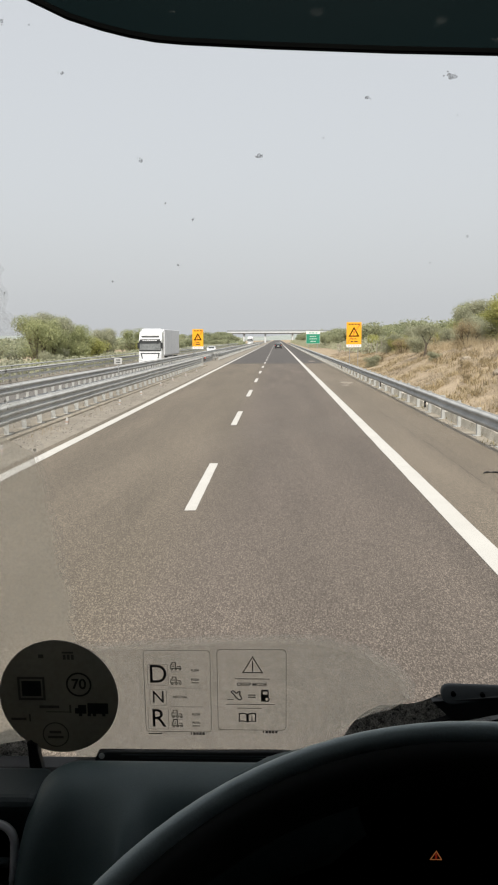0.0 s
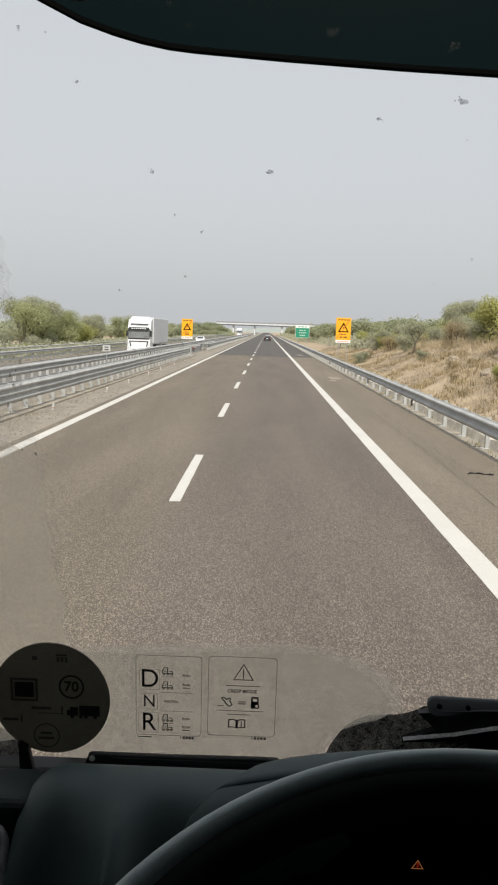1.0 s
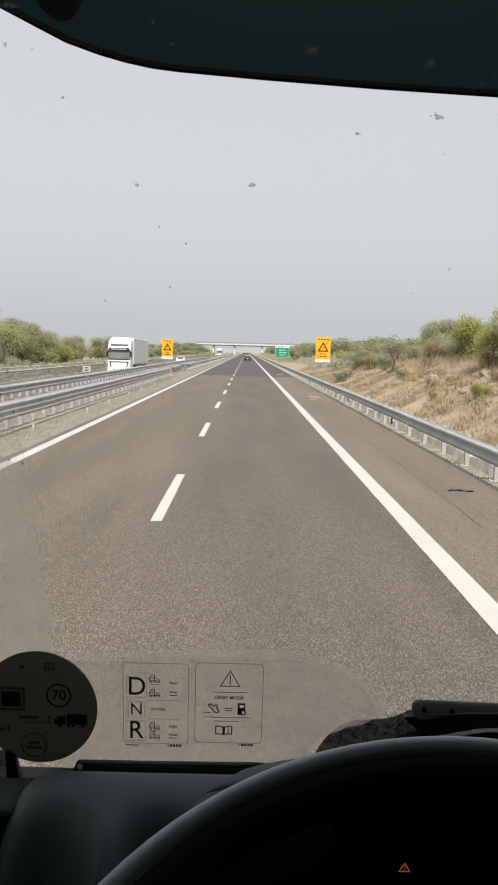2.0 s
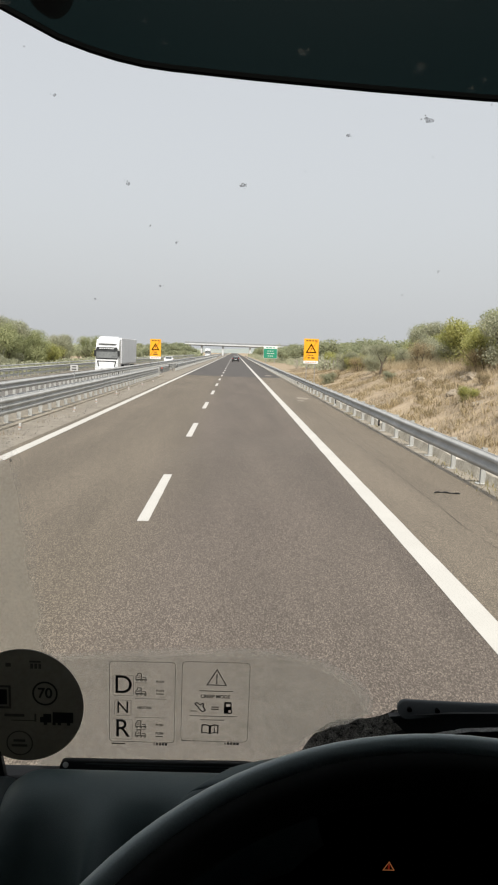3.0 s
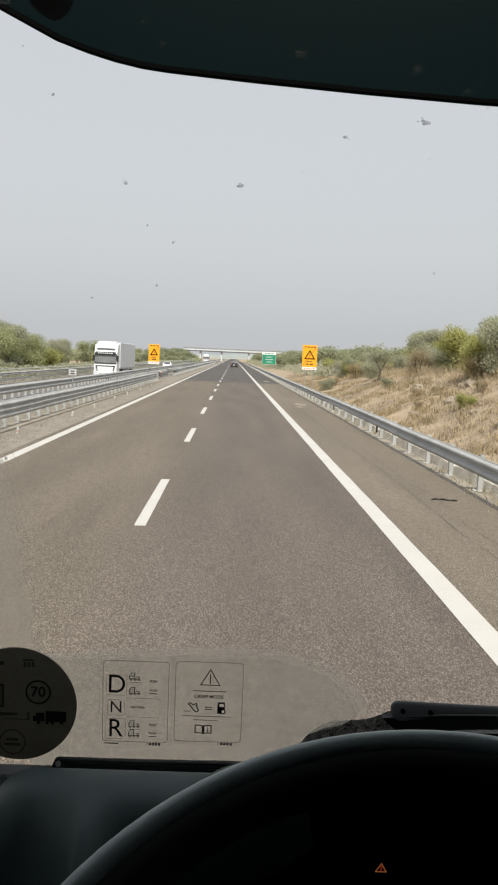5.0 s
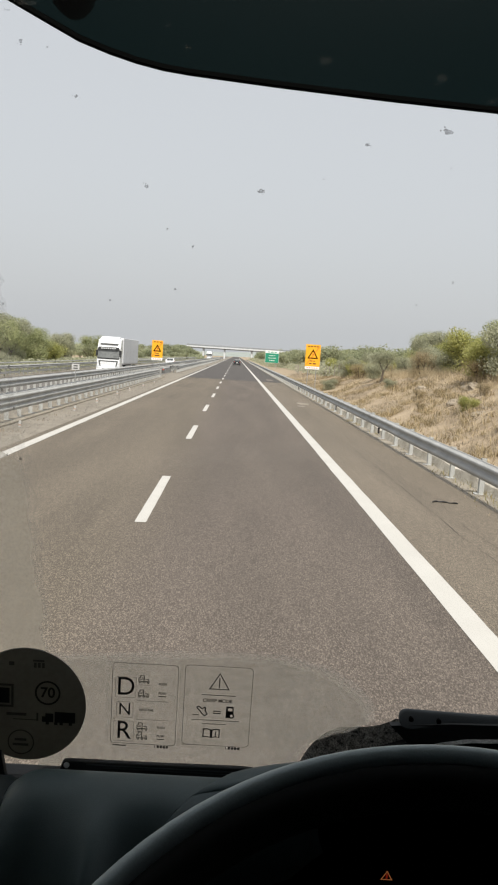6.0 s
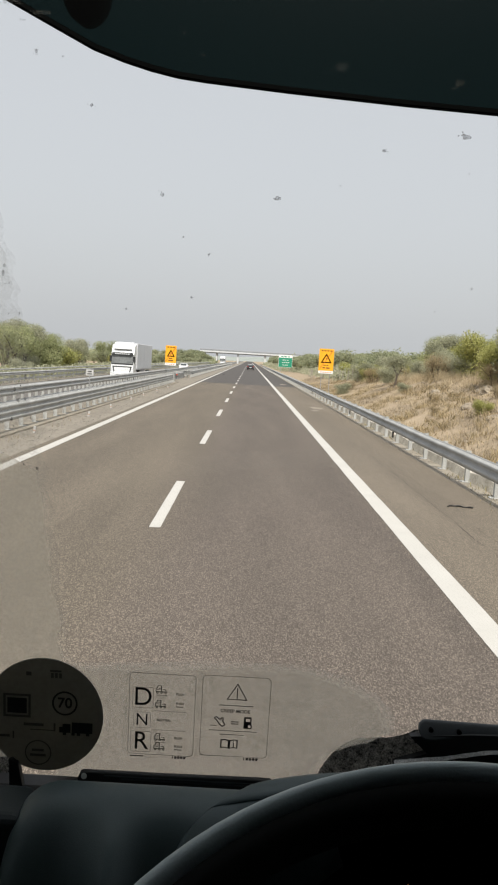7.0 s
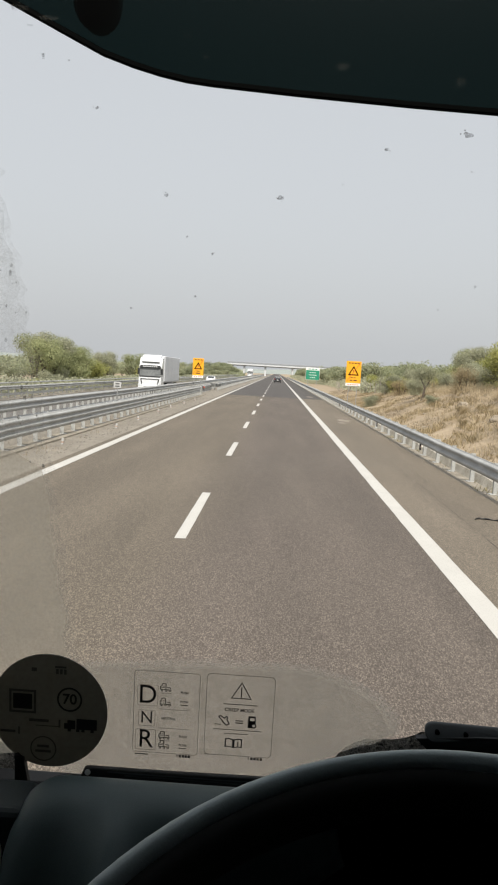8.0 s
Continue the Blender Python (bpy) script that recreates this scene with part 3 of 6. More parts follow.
low_m = part("low_beam", beam_bm(2, 0.30, 0.07, 0.40, 190, 1), "zinc_old", bpy.data.objects["crash_barrier.002"], smooth=True)
plinth = part("barrier_plinth", box(RAIL_L - 0.34, RAIL_L + 0.22, -20, GAP0, -0.02, 0.07, 0.012, 1), "kerb_grit")
tagged(plinth, "low weathered concrete plinth under the median barrier", "kerb", kind="structure")
kerb = part("kerb_wall", sheet_wall(4.60, 4.86, -20, 130, 0.27), "kerb_pale")
tagged(kerb, "low pale crumbling concrete kerb behind the barrier posts", "kerb", kind="structure")

peg = thing("marker_peg", (-6.75, 12.0, 0.0), "short pale marker peg with a red band on the median verge", "marker peg", "marker pegs")
part("stub", rod((0, 0, -0.05), (0, 0, 0.26), 0.045, 0.038, 10), "concrete_pale", peg)
part("band", rod((0, 0, 0.12), (0, 0, 0.17), 0.046, 0.046, 10), "peg_red", peg, "faded reddish band")
for i in range(1, 9):
    c = copy_thing(peg, Matrix.Identity(4))
    c.matrix_basis = pose(-6.75 + random.uniform(-0.12, 0.12), 12.0 + 6.3 * i + random.uniform(-0.9, 0.9), -0.06, random.uniform(-9, 9), random.uniform(-9, 9), 0)

def shred_bm():
    """A curled strip of torn tyre."""
    b = bmesh.new()
    rows = []
    for i in range(15):
        u = i / 14
        w = 0.024 * (0.4 + math.sin(math.pi * u)) * (1 + 0.4 * noise.noise(Vector((u * 7, 3, 0))))
        x, y, z = -0.30 + 0.6 * u, 0.10 * math.sin(u * 5), 0.012 + 0.02 * math.sin(u * 9) ** 2
        rows.append([b.verts.new(p) for p in ((x, y - w, z), (x, y - w * 0.3, z + 0.014), (x, y + w, z + 0.006), (x, y, -0.002))])
    for p, q in zip(rows, rows[1:]):
        for k in range(4):
            b.faces.new((p[k], p[(k + 1) % 4], q[(k + 1) % 4], q[k]))
    bmesh.ops.recalc_face_normals(b, faces=b.faces[:])
    return b


for x, y, rz in ((3.45, 15.2, 8),):
    o = part("tyre_shred", shred_bm(), "tyre")
    o.matrix_world = pose(x, y, 0.0, 0, 0, rz) @ Matrix.Diagonal((0.8, 0.8, 0.8, 1))
    tagged(o, "torn black strip of tyre lying on the hard shoulder", "tyre shred")

# small black delineators clipped under the roadside beam
dl = thing("delineator", (RAIL_R - 0.02, 27.6, 0.0), "small black delineator clipped below the barrier beam", "delineator", "delineators")
part("housing", box(-0.03, 0.02, -0.06, 0.06, 0.20, 0.40, 0.008), "black_plastic", dl)
part("lens", box(-0.012, 0.012, -0.066, -0.06, 0.27, 0.35, 0.002), "peg_red", dl, "faded reddish lens")
for y in (39.6, 63.6):
    copy_thing(dl, pose(RAIL_R - 0.02, y, 0.0))

# diagonal struts that tie the two median beams
tie = thing("median_brace", (RAIL_L, -20, 0), "grey steel cross braces between the two median beams", "barrier brace")
tb = part("strut", rod((-0.1, 0, 0.70), (-0.8, 0.75, 0.76), 0.015, n=6), "zinc_old", tie)
tb2 = part("strut", rod((-0.8, 0.75, 0.60), (-0.1, 1.5, 0.50), 0.015, n=6), "zinc_old", tie)
for i in range(1, 64):
    again(tb, tie, pose(0, i * 1.5, 0))
    again(tb2, tie, pose(0, i * 1.5, 0))

# bent end of the median barrier at the opening
end = thing("barrier_end", (RAIL_L, GAP0 - 0.5, 0), "bent crash barrier end at the median opening", "crash barrier")
sec = [(-u, 0.42 + v) for u, v in wave(3, 0.45, 0.08)]
bend = []
for i in range(13):
    u = i / 12
    bend.append(pose(-0.9 * u * u + 0.12 * math.sin(u * 6), u * 5.0, -0.12 * u, 0, 0, 18 * u))
b = strip(sec, bend)
bmesh.ops.solidify(b, geom=b.faces[:], thickness=0.006)
bmesh.ops.recalc_face_normals(b, faces=b.faces[:])
part("bent_beam", b, "zinc_old", end, smooth=True)
pb = part("post", post_bm(0.8), "zinc_post", end)
pb.location = (-0.2, 0.6, 0)
for i in (1, 2, 3):
    again(pb, end, pose(-0.2 - 0.2 * i, 0.6 + 1.3 * i, 0, 4 * i, 3, 0))
part("reflector_disc", lathe([(0.0, -0.01), (0.06, -0.01), (0.06, 0.01), (0.0, 0.01)], 14, "y"), "reflector", end).location = (0.06, 0.0, 0.75)

start = thing("barrier_start", (RAIL_L + 0.05, GAP1 - 3.0, 0), "rounded pale terminal of the median barrier", "crash barrier")
arc = [pose(-0.45 + 0.45 * math.cos(a), -0.45 * math.sin(a), 0, 0, 0, -math.degrees(a)) for a in [math.pi * i / 12 for i in range(13)]]
b = strip(sec, [pose(0, 3.0, 0)] + arc)
bmesh.ops.solidify(b, geom=b.faces[:], thickness=0.006)
bmesh.ops.recalc_face_normals(b, faces=b.faces[:])
part("nose_beam", b, "concrete_pale", start, smooth=True)
ps = part("post", post_bm(0.82), "zinc_post", start)
ps.location = (-0.2, 1.5, 0)
again(ps, start, pose(-0.45, 0.0, 0))

# a low temporary barrier closes the opening
low = thing("gate_barrier", (RAIL_M + 0.25, GAP0 + 4.0, 0), "low removable steel barrier across the median opening", "crash barrier")
part("beam", beam_bm(2, 0.31, 0.08, 0.42, GAP1 - GAP0 - 6, 1), "zinc_old", low, smooth=True)
st = part("foot", box(-0.05, 0.05, -0.12, 0.12, 0, 0.42, 0.015), "concrete_pale", low)
for i in range(1, 14):
    again(st, low, pose(0, 0.3 + i * 1.15, 0))


# ---- loose stones, grass and weeds ----
def scatter_stones(count, area, size):
    v, f = [], []
    for _ in range(count):
        x, y = random.uniform(*area[:2]), random.uniform(*area[2:])
        s = random.uniform(*size)
        base = len(v)
        z = 0.02 + s * 0.2
        for dx, dy, dz in ((1, 0, 0), (-1, 0, 0), (0, 1, 0), (0, -1, 0), (0, 0, 0.8), (0, 0, -0.8)):
            k = s * random.uniform(0.6, 1.2)
            v.append((x + dx * k, y + dy * k, z + dz * k))
        f += [(base + a, base + b_, base + c) for a, b_, c in ((0, 2, 4), (2, 1, 4), (1, 3, 4), (3, 0, 4), (2, 0, 5), (1, 2, 5), (3, 1, 5), (0, 3, 5))]
    me = bpy.data.meshes.new("stones")
    me.from_pydata(v, [], f)
    b = bmesh.new()
    b.from_mesh(me)
    bpy.data.meshes.remove(me)
    return b


tagged(part("grit", scatter_stones(1500, (-7.2, -6.1, 8, 70), (0.010, 0.034)), "stone"), "loose grey stones along the median verge", "gravel", kind="stuff")
tagged(part("kerb_grit", scatter_stones(420, (4.25, 4.64, 8, 50), (0.008, 0.026)), "stone"), "loose pale stones along the kerb strip", "gravel", kind="stuff")


def tufts(count, area, height, width, accept, blades=9, lean=0.35):
    v, f = [], []
    for _ in range(count):
        x, y = random.uniform(*area[:2]), area[2] + (area[3] - area[2]) * random.random() ** 1.5
        if not accept(x, y):
            continue
        z = ground_z(x, y)
        for _ in range(blades):
            h = random.uniform(*height)
            a = random.uniform(0, 2 * math.pi)
            px, py = x + random.gauss(0, 0.17), y + random.gauss(0, 0.17)
            lx, ly = math.cos(a) * h * random.uniform(0.05, lean), math.sin(a) * h * random.uniform(0.05, lean)
            w = width * random.uniform(0.6, 1.3)
            cx, cy = -math.sin(a) * w, math.cos(a) * w
            i = len(v)
            v += [(px - cx, py - cy, z - 0.05), (px + cx, py + cy, z - 0.05),
                  (px + lx * 0.45 + cx * 0.7, py + ly * 0.45 + cy * 0.7, z + h * 0.6),
                  (px + lx * 0.45 - cx * 0.7, py + ly * 0.45 - cy * 0.7, z + h * 0.6), (px + lx, py + ly, z + h)]
            f += [(i, i + 1, i + 2, i + 3), (i + 3, i + 2, i + 4)]
    me = bpy.data.meshes.new("tufts")
    me.from_pydata(v, [], f)
    b = bmesh.new()
    b.from_mesh(me)
    bpy.data.meshes.remove(me)
    return b


def patchy(x, y):
    return noise.noise(Vector((x * 0.5, y * 0.22, 11.0))) > -0.16


def brown_patch(x, y):
    return noise.noise(Vector((x * 0.42, y * 0.16, 41.0))) + 0.5 * noise.noise(Vector((x * 1.3, y * 0.6, 7.0))) > 0.06


tagged(part("dry_grass", tufts(36000, (5.0, 16, 8, 120), (0.03, 0.11), 0.007, lambda x, y: patchy(x, y) and not brown_patch(x, y), blades=6, lean=2.8), "straw"), "dry straw-yellow grass on the roadside bank", "grass", kind="stuff")
tagged(part("brown_grass", tufts(30000, (5.0, 16, 8, 120), (0.03, 0.13), 0.008, brown_patch, blades=7, lean=3.0), "straw_brown"), "matted brown withered grass on the roadside bank", "grass", kind="stuff")
tagged(part("tall_grass", tufts(2400, (10.2, 13.5, 14, 110), (0.20, 0.65), 0.006, lambda x, y: noise.noise(Vector((x * .4, y * .2, 3))) > -0.15, blades=14, lean=1.3), "straw"), "tall dead grass at the foot of the shrubs", "grass", kind="stuff")
tagged(part("dead_grass", tufts(800, (5.8, 11.4, 12, 85), (0.08, 0.24), 0.006, lambda x, y: noise.noise(Vector((x * .6, y * .35, 21))) > 0.08, blades=15, lean=1.6), "straw"), "clumps of golden dead grass on the bank", "grass", kind="stuff")
tagged(part("dry_scrub", tufts(2200, (5.4, 11.6, 11, 95), (0.07, 0.24), 0.013, lambda x, y: noise.noise(Vector((x * .5, y * .3, 33))) > 0.02, blades=24, lean=2.4), "leaf_dry"), "brown withered low scrub on the bank", "scrub", kind="stuff")
tagged(part("weeds", tufts(420, (4.50, 5.3, 9, 60), (0.05, 0.20), 0.009, lambda x, y: noise.noise(Vector((x, y * 0.25, 2))) > 0.0, blades=14, lean=1.6), "weed"), "yellow-green weeds at the barrier posts", "weeds", kind="stuff")
tagged(part("kerb_grass", tufts(420, (4.24, 4.58, 8, 60), (0.03, 0.11), 0.007, lambda x, y: noise.noise(Vector((x * 2, y * 0.22, 14))) > 0.12, blades=8, lean=0.8), "straw"), "short dry grass along the edge of the hard shoulder", "grass", kind="stuff")
tagged(part("median_weeds", tufts(260, (-8.2, -6.7, 12, 75), (0.04, 0.16), 0.008, lambda x, y: noise.noise(Vector((x, y * 0.3, 9))) > 0.05), "straw_brown"), "dry weeds under the median barrier", "weeds", kind="stuff")


# ---- rocks in the bank ----
def rock_bm(s, seed):
    b = bmesh.new()
    bmesh.ops.create_icosphere(b, subdivisions=3 if s[1] > 0.6 else 2, radius=1.0)
    for v in b.verts:
        d = v.co.normalized()
        k = 1 + 0.38 * noise.noise(d * 1.3 + Vector((seed, 0, 0))) + 0.16 * noise.noise(d * 3.5 + Vector((0, seed, 0)))
        v.co = Vector((d.x * s[0], d.y * s[1], d.z * s[2])) * k
    return b


rocks = [(9.4, 27, (0.4, 0.9, 0.26)), (8.6, 34, (0.35, 0.7, 0.2)), (10.4, 38, (0.4, 1.1, 0.28)), (8.3, 29.5, (0.3, 0.5, 0.2)), (9.4, 44, (0.3, 0.7, 0.22))]
rr = random.Random(12)
rocks += [(rr.uniform(6.6, 11.5), rr.uniform(19, 48), (rr.uniform(.08, .22), rr.uniform(.12, .4), rr.uniform(.06, .15))) for _ in range(24)]
for i, (x, y, s) in enumerate(rocks):
    o = part("rock", rock_bm(s, i * 3.7), "rock", smooth=False)
    o.location = (x, y, ground_z(x, y) - s[2] * 0.45)
    tagged(o, "weathered brown rock breaking out of the dry bank", "rock", "rocks in the bank")


# ---- trees and shrubs ----
def limb(bm, p, d, length, r, depth, tips):
    q = p + d * length
    rod(p, q, r, r * 0.62, 6, bm, caps=False)
    if depth == 0:
        tips.append(q)
        return
    for _ in range(random.choice((2, 3))):
        nd = (d + Vector((random.uniform(-.8, .8), random.uniform(-.8, .8), random.uniform(-.15, .5)))).normalized()
        limb(bm, q, nd, length * random.uniform(0.5, 0.72), r * 0.6, depth - 1, tips)
    tips.append(q)


def leaves(centres, radius, count, size, floor=0.0):
    v, f = [], []
    for _ in range(count):
        c = random.choice(centres)
        while True:
            o = Vector((random.uniform(-1, 1), random.uniform(-1, 1), random.uniform(-1, 1)))
            if 0.25 < o.length < 1:
                break
        p = c + Vector((o.x * radius, o.y * radius, o.z * radius * 0.8))
        if p.z < floor:
            continue
        n = (o + Vector((random.gauss(0, .6), random.gauss(0, .6), random.gauss(0.3, .6)))).normalized()
        t = n.orthogonal().normalized()
        t = Matrix.Rotation(random.uniform(0, 6.28), 3, n) @ t
        u = n.cross(t)
        s = size * random.uniform(0.55, 1.25)
        i = len(v)
        v += [p - t * s, p + u * s * 0.42 - t * s * 0.1, p + t * s + n * s * 0.2, p - u * s * 0.42 - t * s * 0.1]
        f.append((i, i + 1, i + 2, i + 3))
    me = bpy.data.meshes.new("leaves")
    me.from_pydata(v, [], f)
    b = bmesh.new()
    b.from_mesh(me)
    bpy.data.meshes.remove(me)
    return b


def tree(name, label, category, group, trunk_h, trunk_r, spread, stems, leaf_mat, count, size, blob, depth=2, floor=0.15):
    t = thing(name, (0, 0, -50), label, category, group)
    bm, tips = bmesh.new(), []
    for i in range(stems):
        a = 2 * math.pi * i / stems + random.uniform(-.5, .5)
        out = spread * (0.35 if stems > 1 else 0.08)
        d = Vector((math.cos(a) * out, math.sin(a) * out, 1)).normalized()
        limb(bm, Vector((math.cos(a) * 0.08 * stems ** 0.5, math.sin(a) * 0.08 * stems ** 0.5, -0.1)), d, trunk_h * random.uniform(.8, 1.15), trunk_r, depth, tips)
        if floor < 0.1:
            for k, o in ((0.3, 0.25), (0.45, 0.7), (0.55, 0.45), (0.2, 0.6)):
                b_ = a + random.uniform(-1.2, 1.2)
                tips.append(Vector((math.cos(b_) * o * spread, math.sin(b_) * o * spread, k * trunk_h)))
    part("trunk", bm, "bark", t)
    part("crown", leaves(tips, blob, count, size, floor), leaf_mat, t)
    return t


random.seed(21)
kinds = {
    "shrub": [tree("shrub", "leafy grey-green roadside shrub growing to the ground", "shrub", "roadside shrubs", 0.75, 0.05, 1.2, 6, "leaf_olive", 13000, 0.046, 0.50, floor=0.03),
              tree("shrub", "leafy green roadside shrub growing to the ground", "shrub", "roadside shrubs", 0.8, 0.05, 1.3, 7, "leaf_green", 13000, 0.046, 0.52, floor=0.03),
              tree("shrub", "yellowing broad-leaved roadside shrub", "shrub", "roadside shrubs", 0.75, 0.05, 1.1, 6, "leaf_yellow", 12000, 0.048, 0.48, floor=0.03),
              tree("shrub", "half-dry brownish roadside shrub with bare twigs", "shrub", "roadside shrubs", 0.7, 0.045, 1.2, 7, "leaf_dry", 6500, 0.042, 0.5, floor=0.03)],
    "tree": [tree("tree", "round-crowned grey-green olive-like tree on a short trunk", "tree", "roadside trees", 1.25, 0.14, 0.9, 2, "leaf_olive", 12500, 0.050, 0.60, depth=3, floor=0.55),
             tree("tree", "dense green tree with an uneven crown", "tree", "roadside trees", 1.3, 0.15, 1.0, 3, "leaf_green", 12500, 0.050, 0.64, depth=2, floor=0.35),
             tree("tree", "thin-leaved tree with a bent bare trunk", "tree", "roadside trees", 1.15, 0.12, 0.9, 1, "leaf_olive", 5200, 0.046, 0.52, depth=3, floor=1.0)],
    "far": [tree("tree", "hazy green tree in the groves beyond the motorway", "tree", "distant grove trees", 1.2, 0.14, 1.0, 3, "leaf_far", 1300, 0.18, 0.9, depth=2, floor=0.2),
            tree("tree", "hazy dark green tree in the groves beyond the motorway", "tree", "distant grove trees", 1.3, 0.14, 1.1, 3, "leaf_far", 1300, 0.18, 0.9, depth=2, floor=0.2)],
}
first = {}


def plant(kind, i, x, y, s, sz=None):
    src = kinds[kind][i]
    m = pose(x, y, ground_z(x, y) - 0.03, random.uniform(-4, 4), random.uniform(-4, 4), random.uniform(0, 360)) @ Matrix.Diagonal((s, s, sz or s, 1))
    if (kind, i) not in first:
        first[(kind, i)] = src
        src.matrix_basis = m
        return src
    c = copy_thing(src, Matrix.Identity(4))
    c.matrix_basis = m
    return c


rnd = random.Random(9)
# right-hand side, along the crest of the bank
y = 19.0
while y < 104:
    for row in range(3):
        x = 12.3 + row * 2.5 + rnd.uniform(-0.9, 0.9) + (1.0 if y < 34 else 0)
        wave_ = 1 + 0.55 * noise.noise(Vector((y * 0.10, row * 3.0, 2.0)))
        s = (0.90, 1.18, 1.45)[row] * wave_ * rnd.uniform(0.82, 1.2) * (1.12 if y < 62 else 1.0)
        plant("shrub", rnd.choice(((0, 1, 2, 3, 0), (0, 1, 2, 0, 1), (1, 0, 0, 1, 2))[row]), x, y + rnd.uniform(-1, 1), s, s * rnd.uniform(0.85, 1.15))
    y += rnd.uniform(2.0, 3.4) * (1 + y / 160)
# single bushes: a yellowing one on the crest, dark ones, a bent thin tree at the foot of the bank
for x, y, k, i, s in ((12.6, 47, "shrub", 2, 1.40), (16.5, 54, "tree", 1, 1.30), (14.8, 66, "tree", 0, 1.20), (17.5, 78, "tree", 1, 1.5), (9.4, 57, "tree", 2, 0.95),
                      (10.9, 38.5, "shrub", 3, 0.75), (9.9, 61.5, "shrub", 0, 0.80), (10.6, 74, "shrub", 3, 0.85), (10.8, 50, "shrub", 3, 0.95), (11.2, 84, "shrub", 0, 1.2), (10.9, 96, "shrub", 2, 1.1),
                      (16.0, 120, "tree", 1, 1.15), (14.0, 137, "tree", 0, 1.2), (9.4, 33, "shrub", 3, 0.30), (8.4, 40, "shrub", 3, 0.30), (7.6, 36, "shrub", 3, 0.24), (8.8, 50, "shrub", 0, 0.35),
                      (8.3, 31, "shrub", 2, 0.34), (7.6, 22.5, "shrub", 3, 0.42), (8.0, 24.6, "shrub", 2, 0.42), (7.0, 66, "shrub", 0, 0.55), (7.9, 69, "shrub", 3, 0.5)):
    plant(k, i, x, y, s)
y = 100.0
while y < 470:
    plant("far", rnd.choice((0, 1)), 11.5 + rnd.uniform(-1.5, 3), y, rnd.uniform(0.85, 1.25))
    plant("far", rnd.choice((0, 1)), 17 + rnd.uniform(-2, 4), y + 2, rnd.uniform(1.0, 1.4))
    y += rnd.uniform(5, 9)
# left-hand side, beyond the far parapet
for i in range(26):
    plant("far", rnd.choice((0, 1)), -27 - rnd.random() ** 1.5 * 75, 470 + rnd.uniform(-12, 22), rnd.uniform(1.3, 1.9))
for i in range(16):
    plant("far", rnd.choice((0, 1)), 12 + rnd.random() * 70, 470 + rnd.uniform(-12, 22), rnd.uniform(1.3, 1.9))
y = 62.0
while y < 470:
    for row in range(3):
        k = "shrub" if (y < 130 and row == 0) else "far"
        plant(k, rnd.choice((0, 1, 2)) if k == "shrub" else rnd.choice((0, 1)), -24.5 - row * 7.5 + rnd.uniform(-2.5, 2.5), y + rnd.uniform(-2, 2), rnd.uniform(0.75, 1.15) * (0.85 + 0.75 * max(-0.4, noise.noise(Vector((y * 0.035, row * 2.0, 9.0))))))
    y += rnd.uniform(4.5, 8.5) * (1 + y / 300)


for x, y, i, sc in ((-23.8, 92, 1, 1.75), (-26.5, 97, 0, 2.1), (-24.2, 104, 2, 1.95), (-27.5, 108, 1, 2.2), (-22.9, 80, 0, 1.15), (-24, 86, 0, 1.3), (-24, 148, 2, 1.8), (-26, 158, 1, 1.9), (-24.5, 170, 0, 1.6)):
    plant("shrub", i, x, y, sc)
for x, y, i, sc in ((-24.6, 84, 1, 1.75), (-26.2, 90, 0, 1.9), (-23.9, 96, 1, 1.6), (-28.0, 95, 1, 2.0), (-25.0, 118, 0, 1.5), (-26.5, 152, 1, 1.75), (-24.8, 161, 0, 1.6)):
    plant("tree", i, x, y, sc)


# far woods: one sheet of clumps on the plain
def far_woods(spans, count, size, per=26):
    v, f = [], []
    for _ in range(count):
        x0, x1, y0, y1, h = random.choice(spans)
        cx, cy = random.uniform(x0, x1), random.uniform(y0, y1)
        ch = h * random.uniform(0.6, 1.15)
        for _ in range(per):
            dx, dy = random.gauss(0, 1.0) * min(2.2, ch * 0.55), random.gauss(0, 1.0) * 2.2
            dome = max(0.2, 1 - (dx * dx + dy * dy) / 14)
            p = Vector((cx + dx, cy + dy, ch * dome * random.random() ** 0.6 + ground_z(cx, cy)))
            a = Vector((random.gauss(0, 1), random.gauss(0, 1), random.gauss(0, 1))).normalized() * size
            c = a.orthogonal().normalized() * size * 0.6
            i = len(v)
            v += [p - a, p + c, p + a, p - c]
            f.append((i, i + 1, i + 2, i + 3))
    me = bpy.data.meshes.new("woods")
    me.from_pydata(v, [], f)
    b = bmesh.new()
    b.from_mesh(me)
    bpy.data.meshes.remove(me)
    return b


# No haze in the air here; the far leaf colour carries it.
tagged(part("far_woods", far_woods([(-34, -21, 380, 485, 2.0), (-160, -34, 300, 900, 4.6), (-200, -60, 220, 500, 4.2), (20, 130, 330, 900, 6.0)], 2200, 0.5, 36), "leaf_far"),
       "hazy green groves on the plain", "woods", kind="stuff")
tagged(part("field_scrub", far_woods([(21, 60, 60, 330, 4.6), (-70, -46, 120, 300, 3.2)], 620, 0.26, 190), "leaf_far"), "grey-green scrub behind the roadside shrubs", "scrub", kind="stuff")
tagged(part("bank_scrub", far_woods([(9.8, 13.5, 92, 330, 1.5), (8.2, 11, 200, 480, 1.6)], 700, 0.13, 130), "leaf_olive"), "low grey-green scrub at the feet of the far trees", "scrub", kind="stuff")
tagged(part("verge_scrub", far_woods([(-25.5, -20.8, 34, 330, 1.25)], 900, 0.13, 130), "leaf_olive"), "low grey-green scrub along the far edge of the motorway", "scrub", kind="stuff")
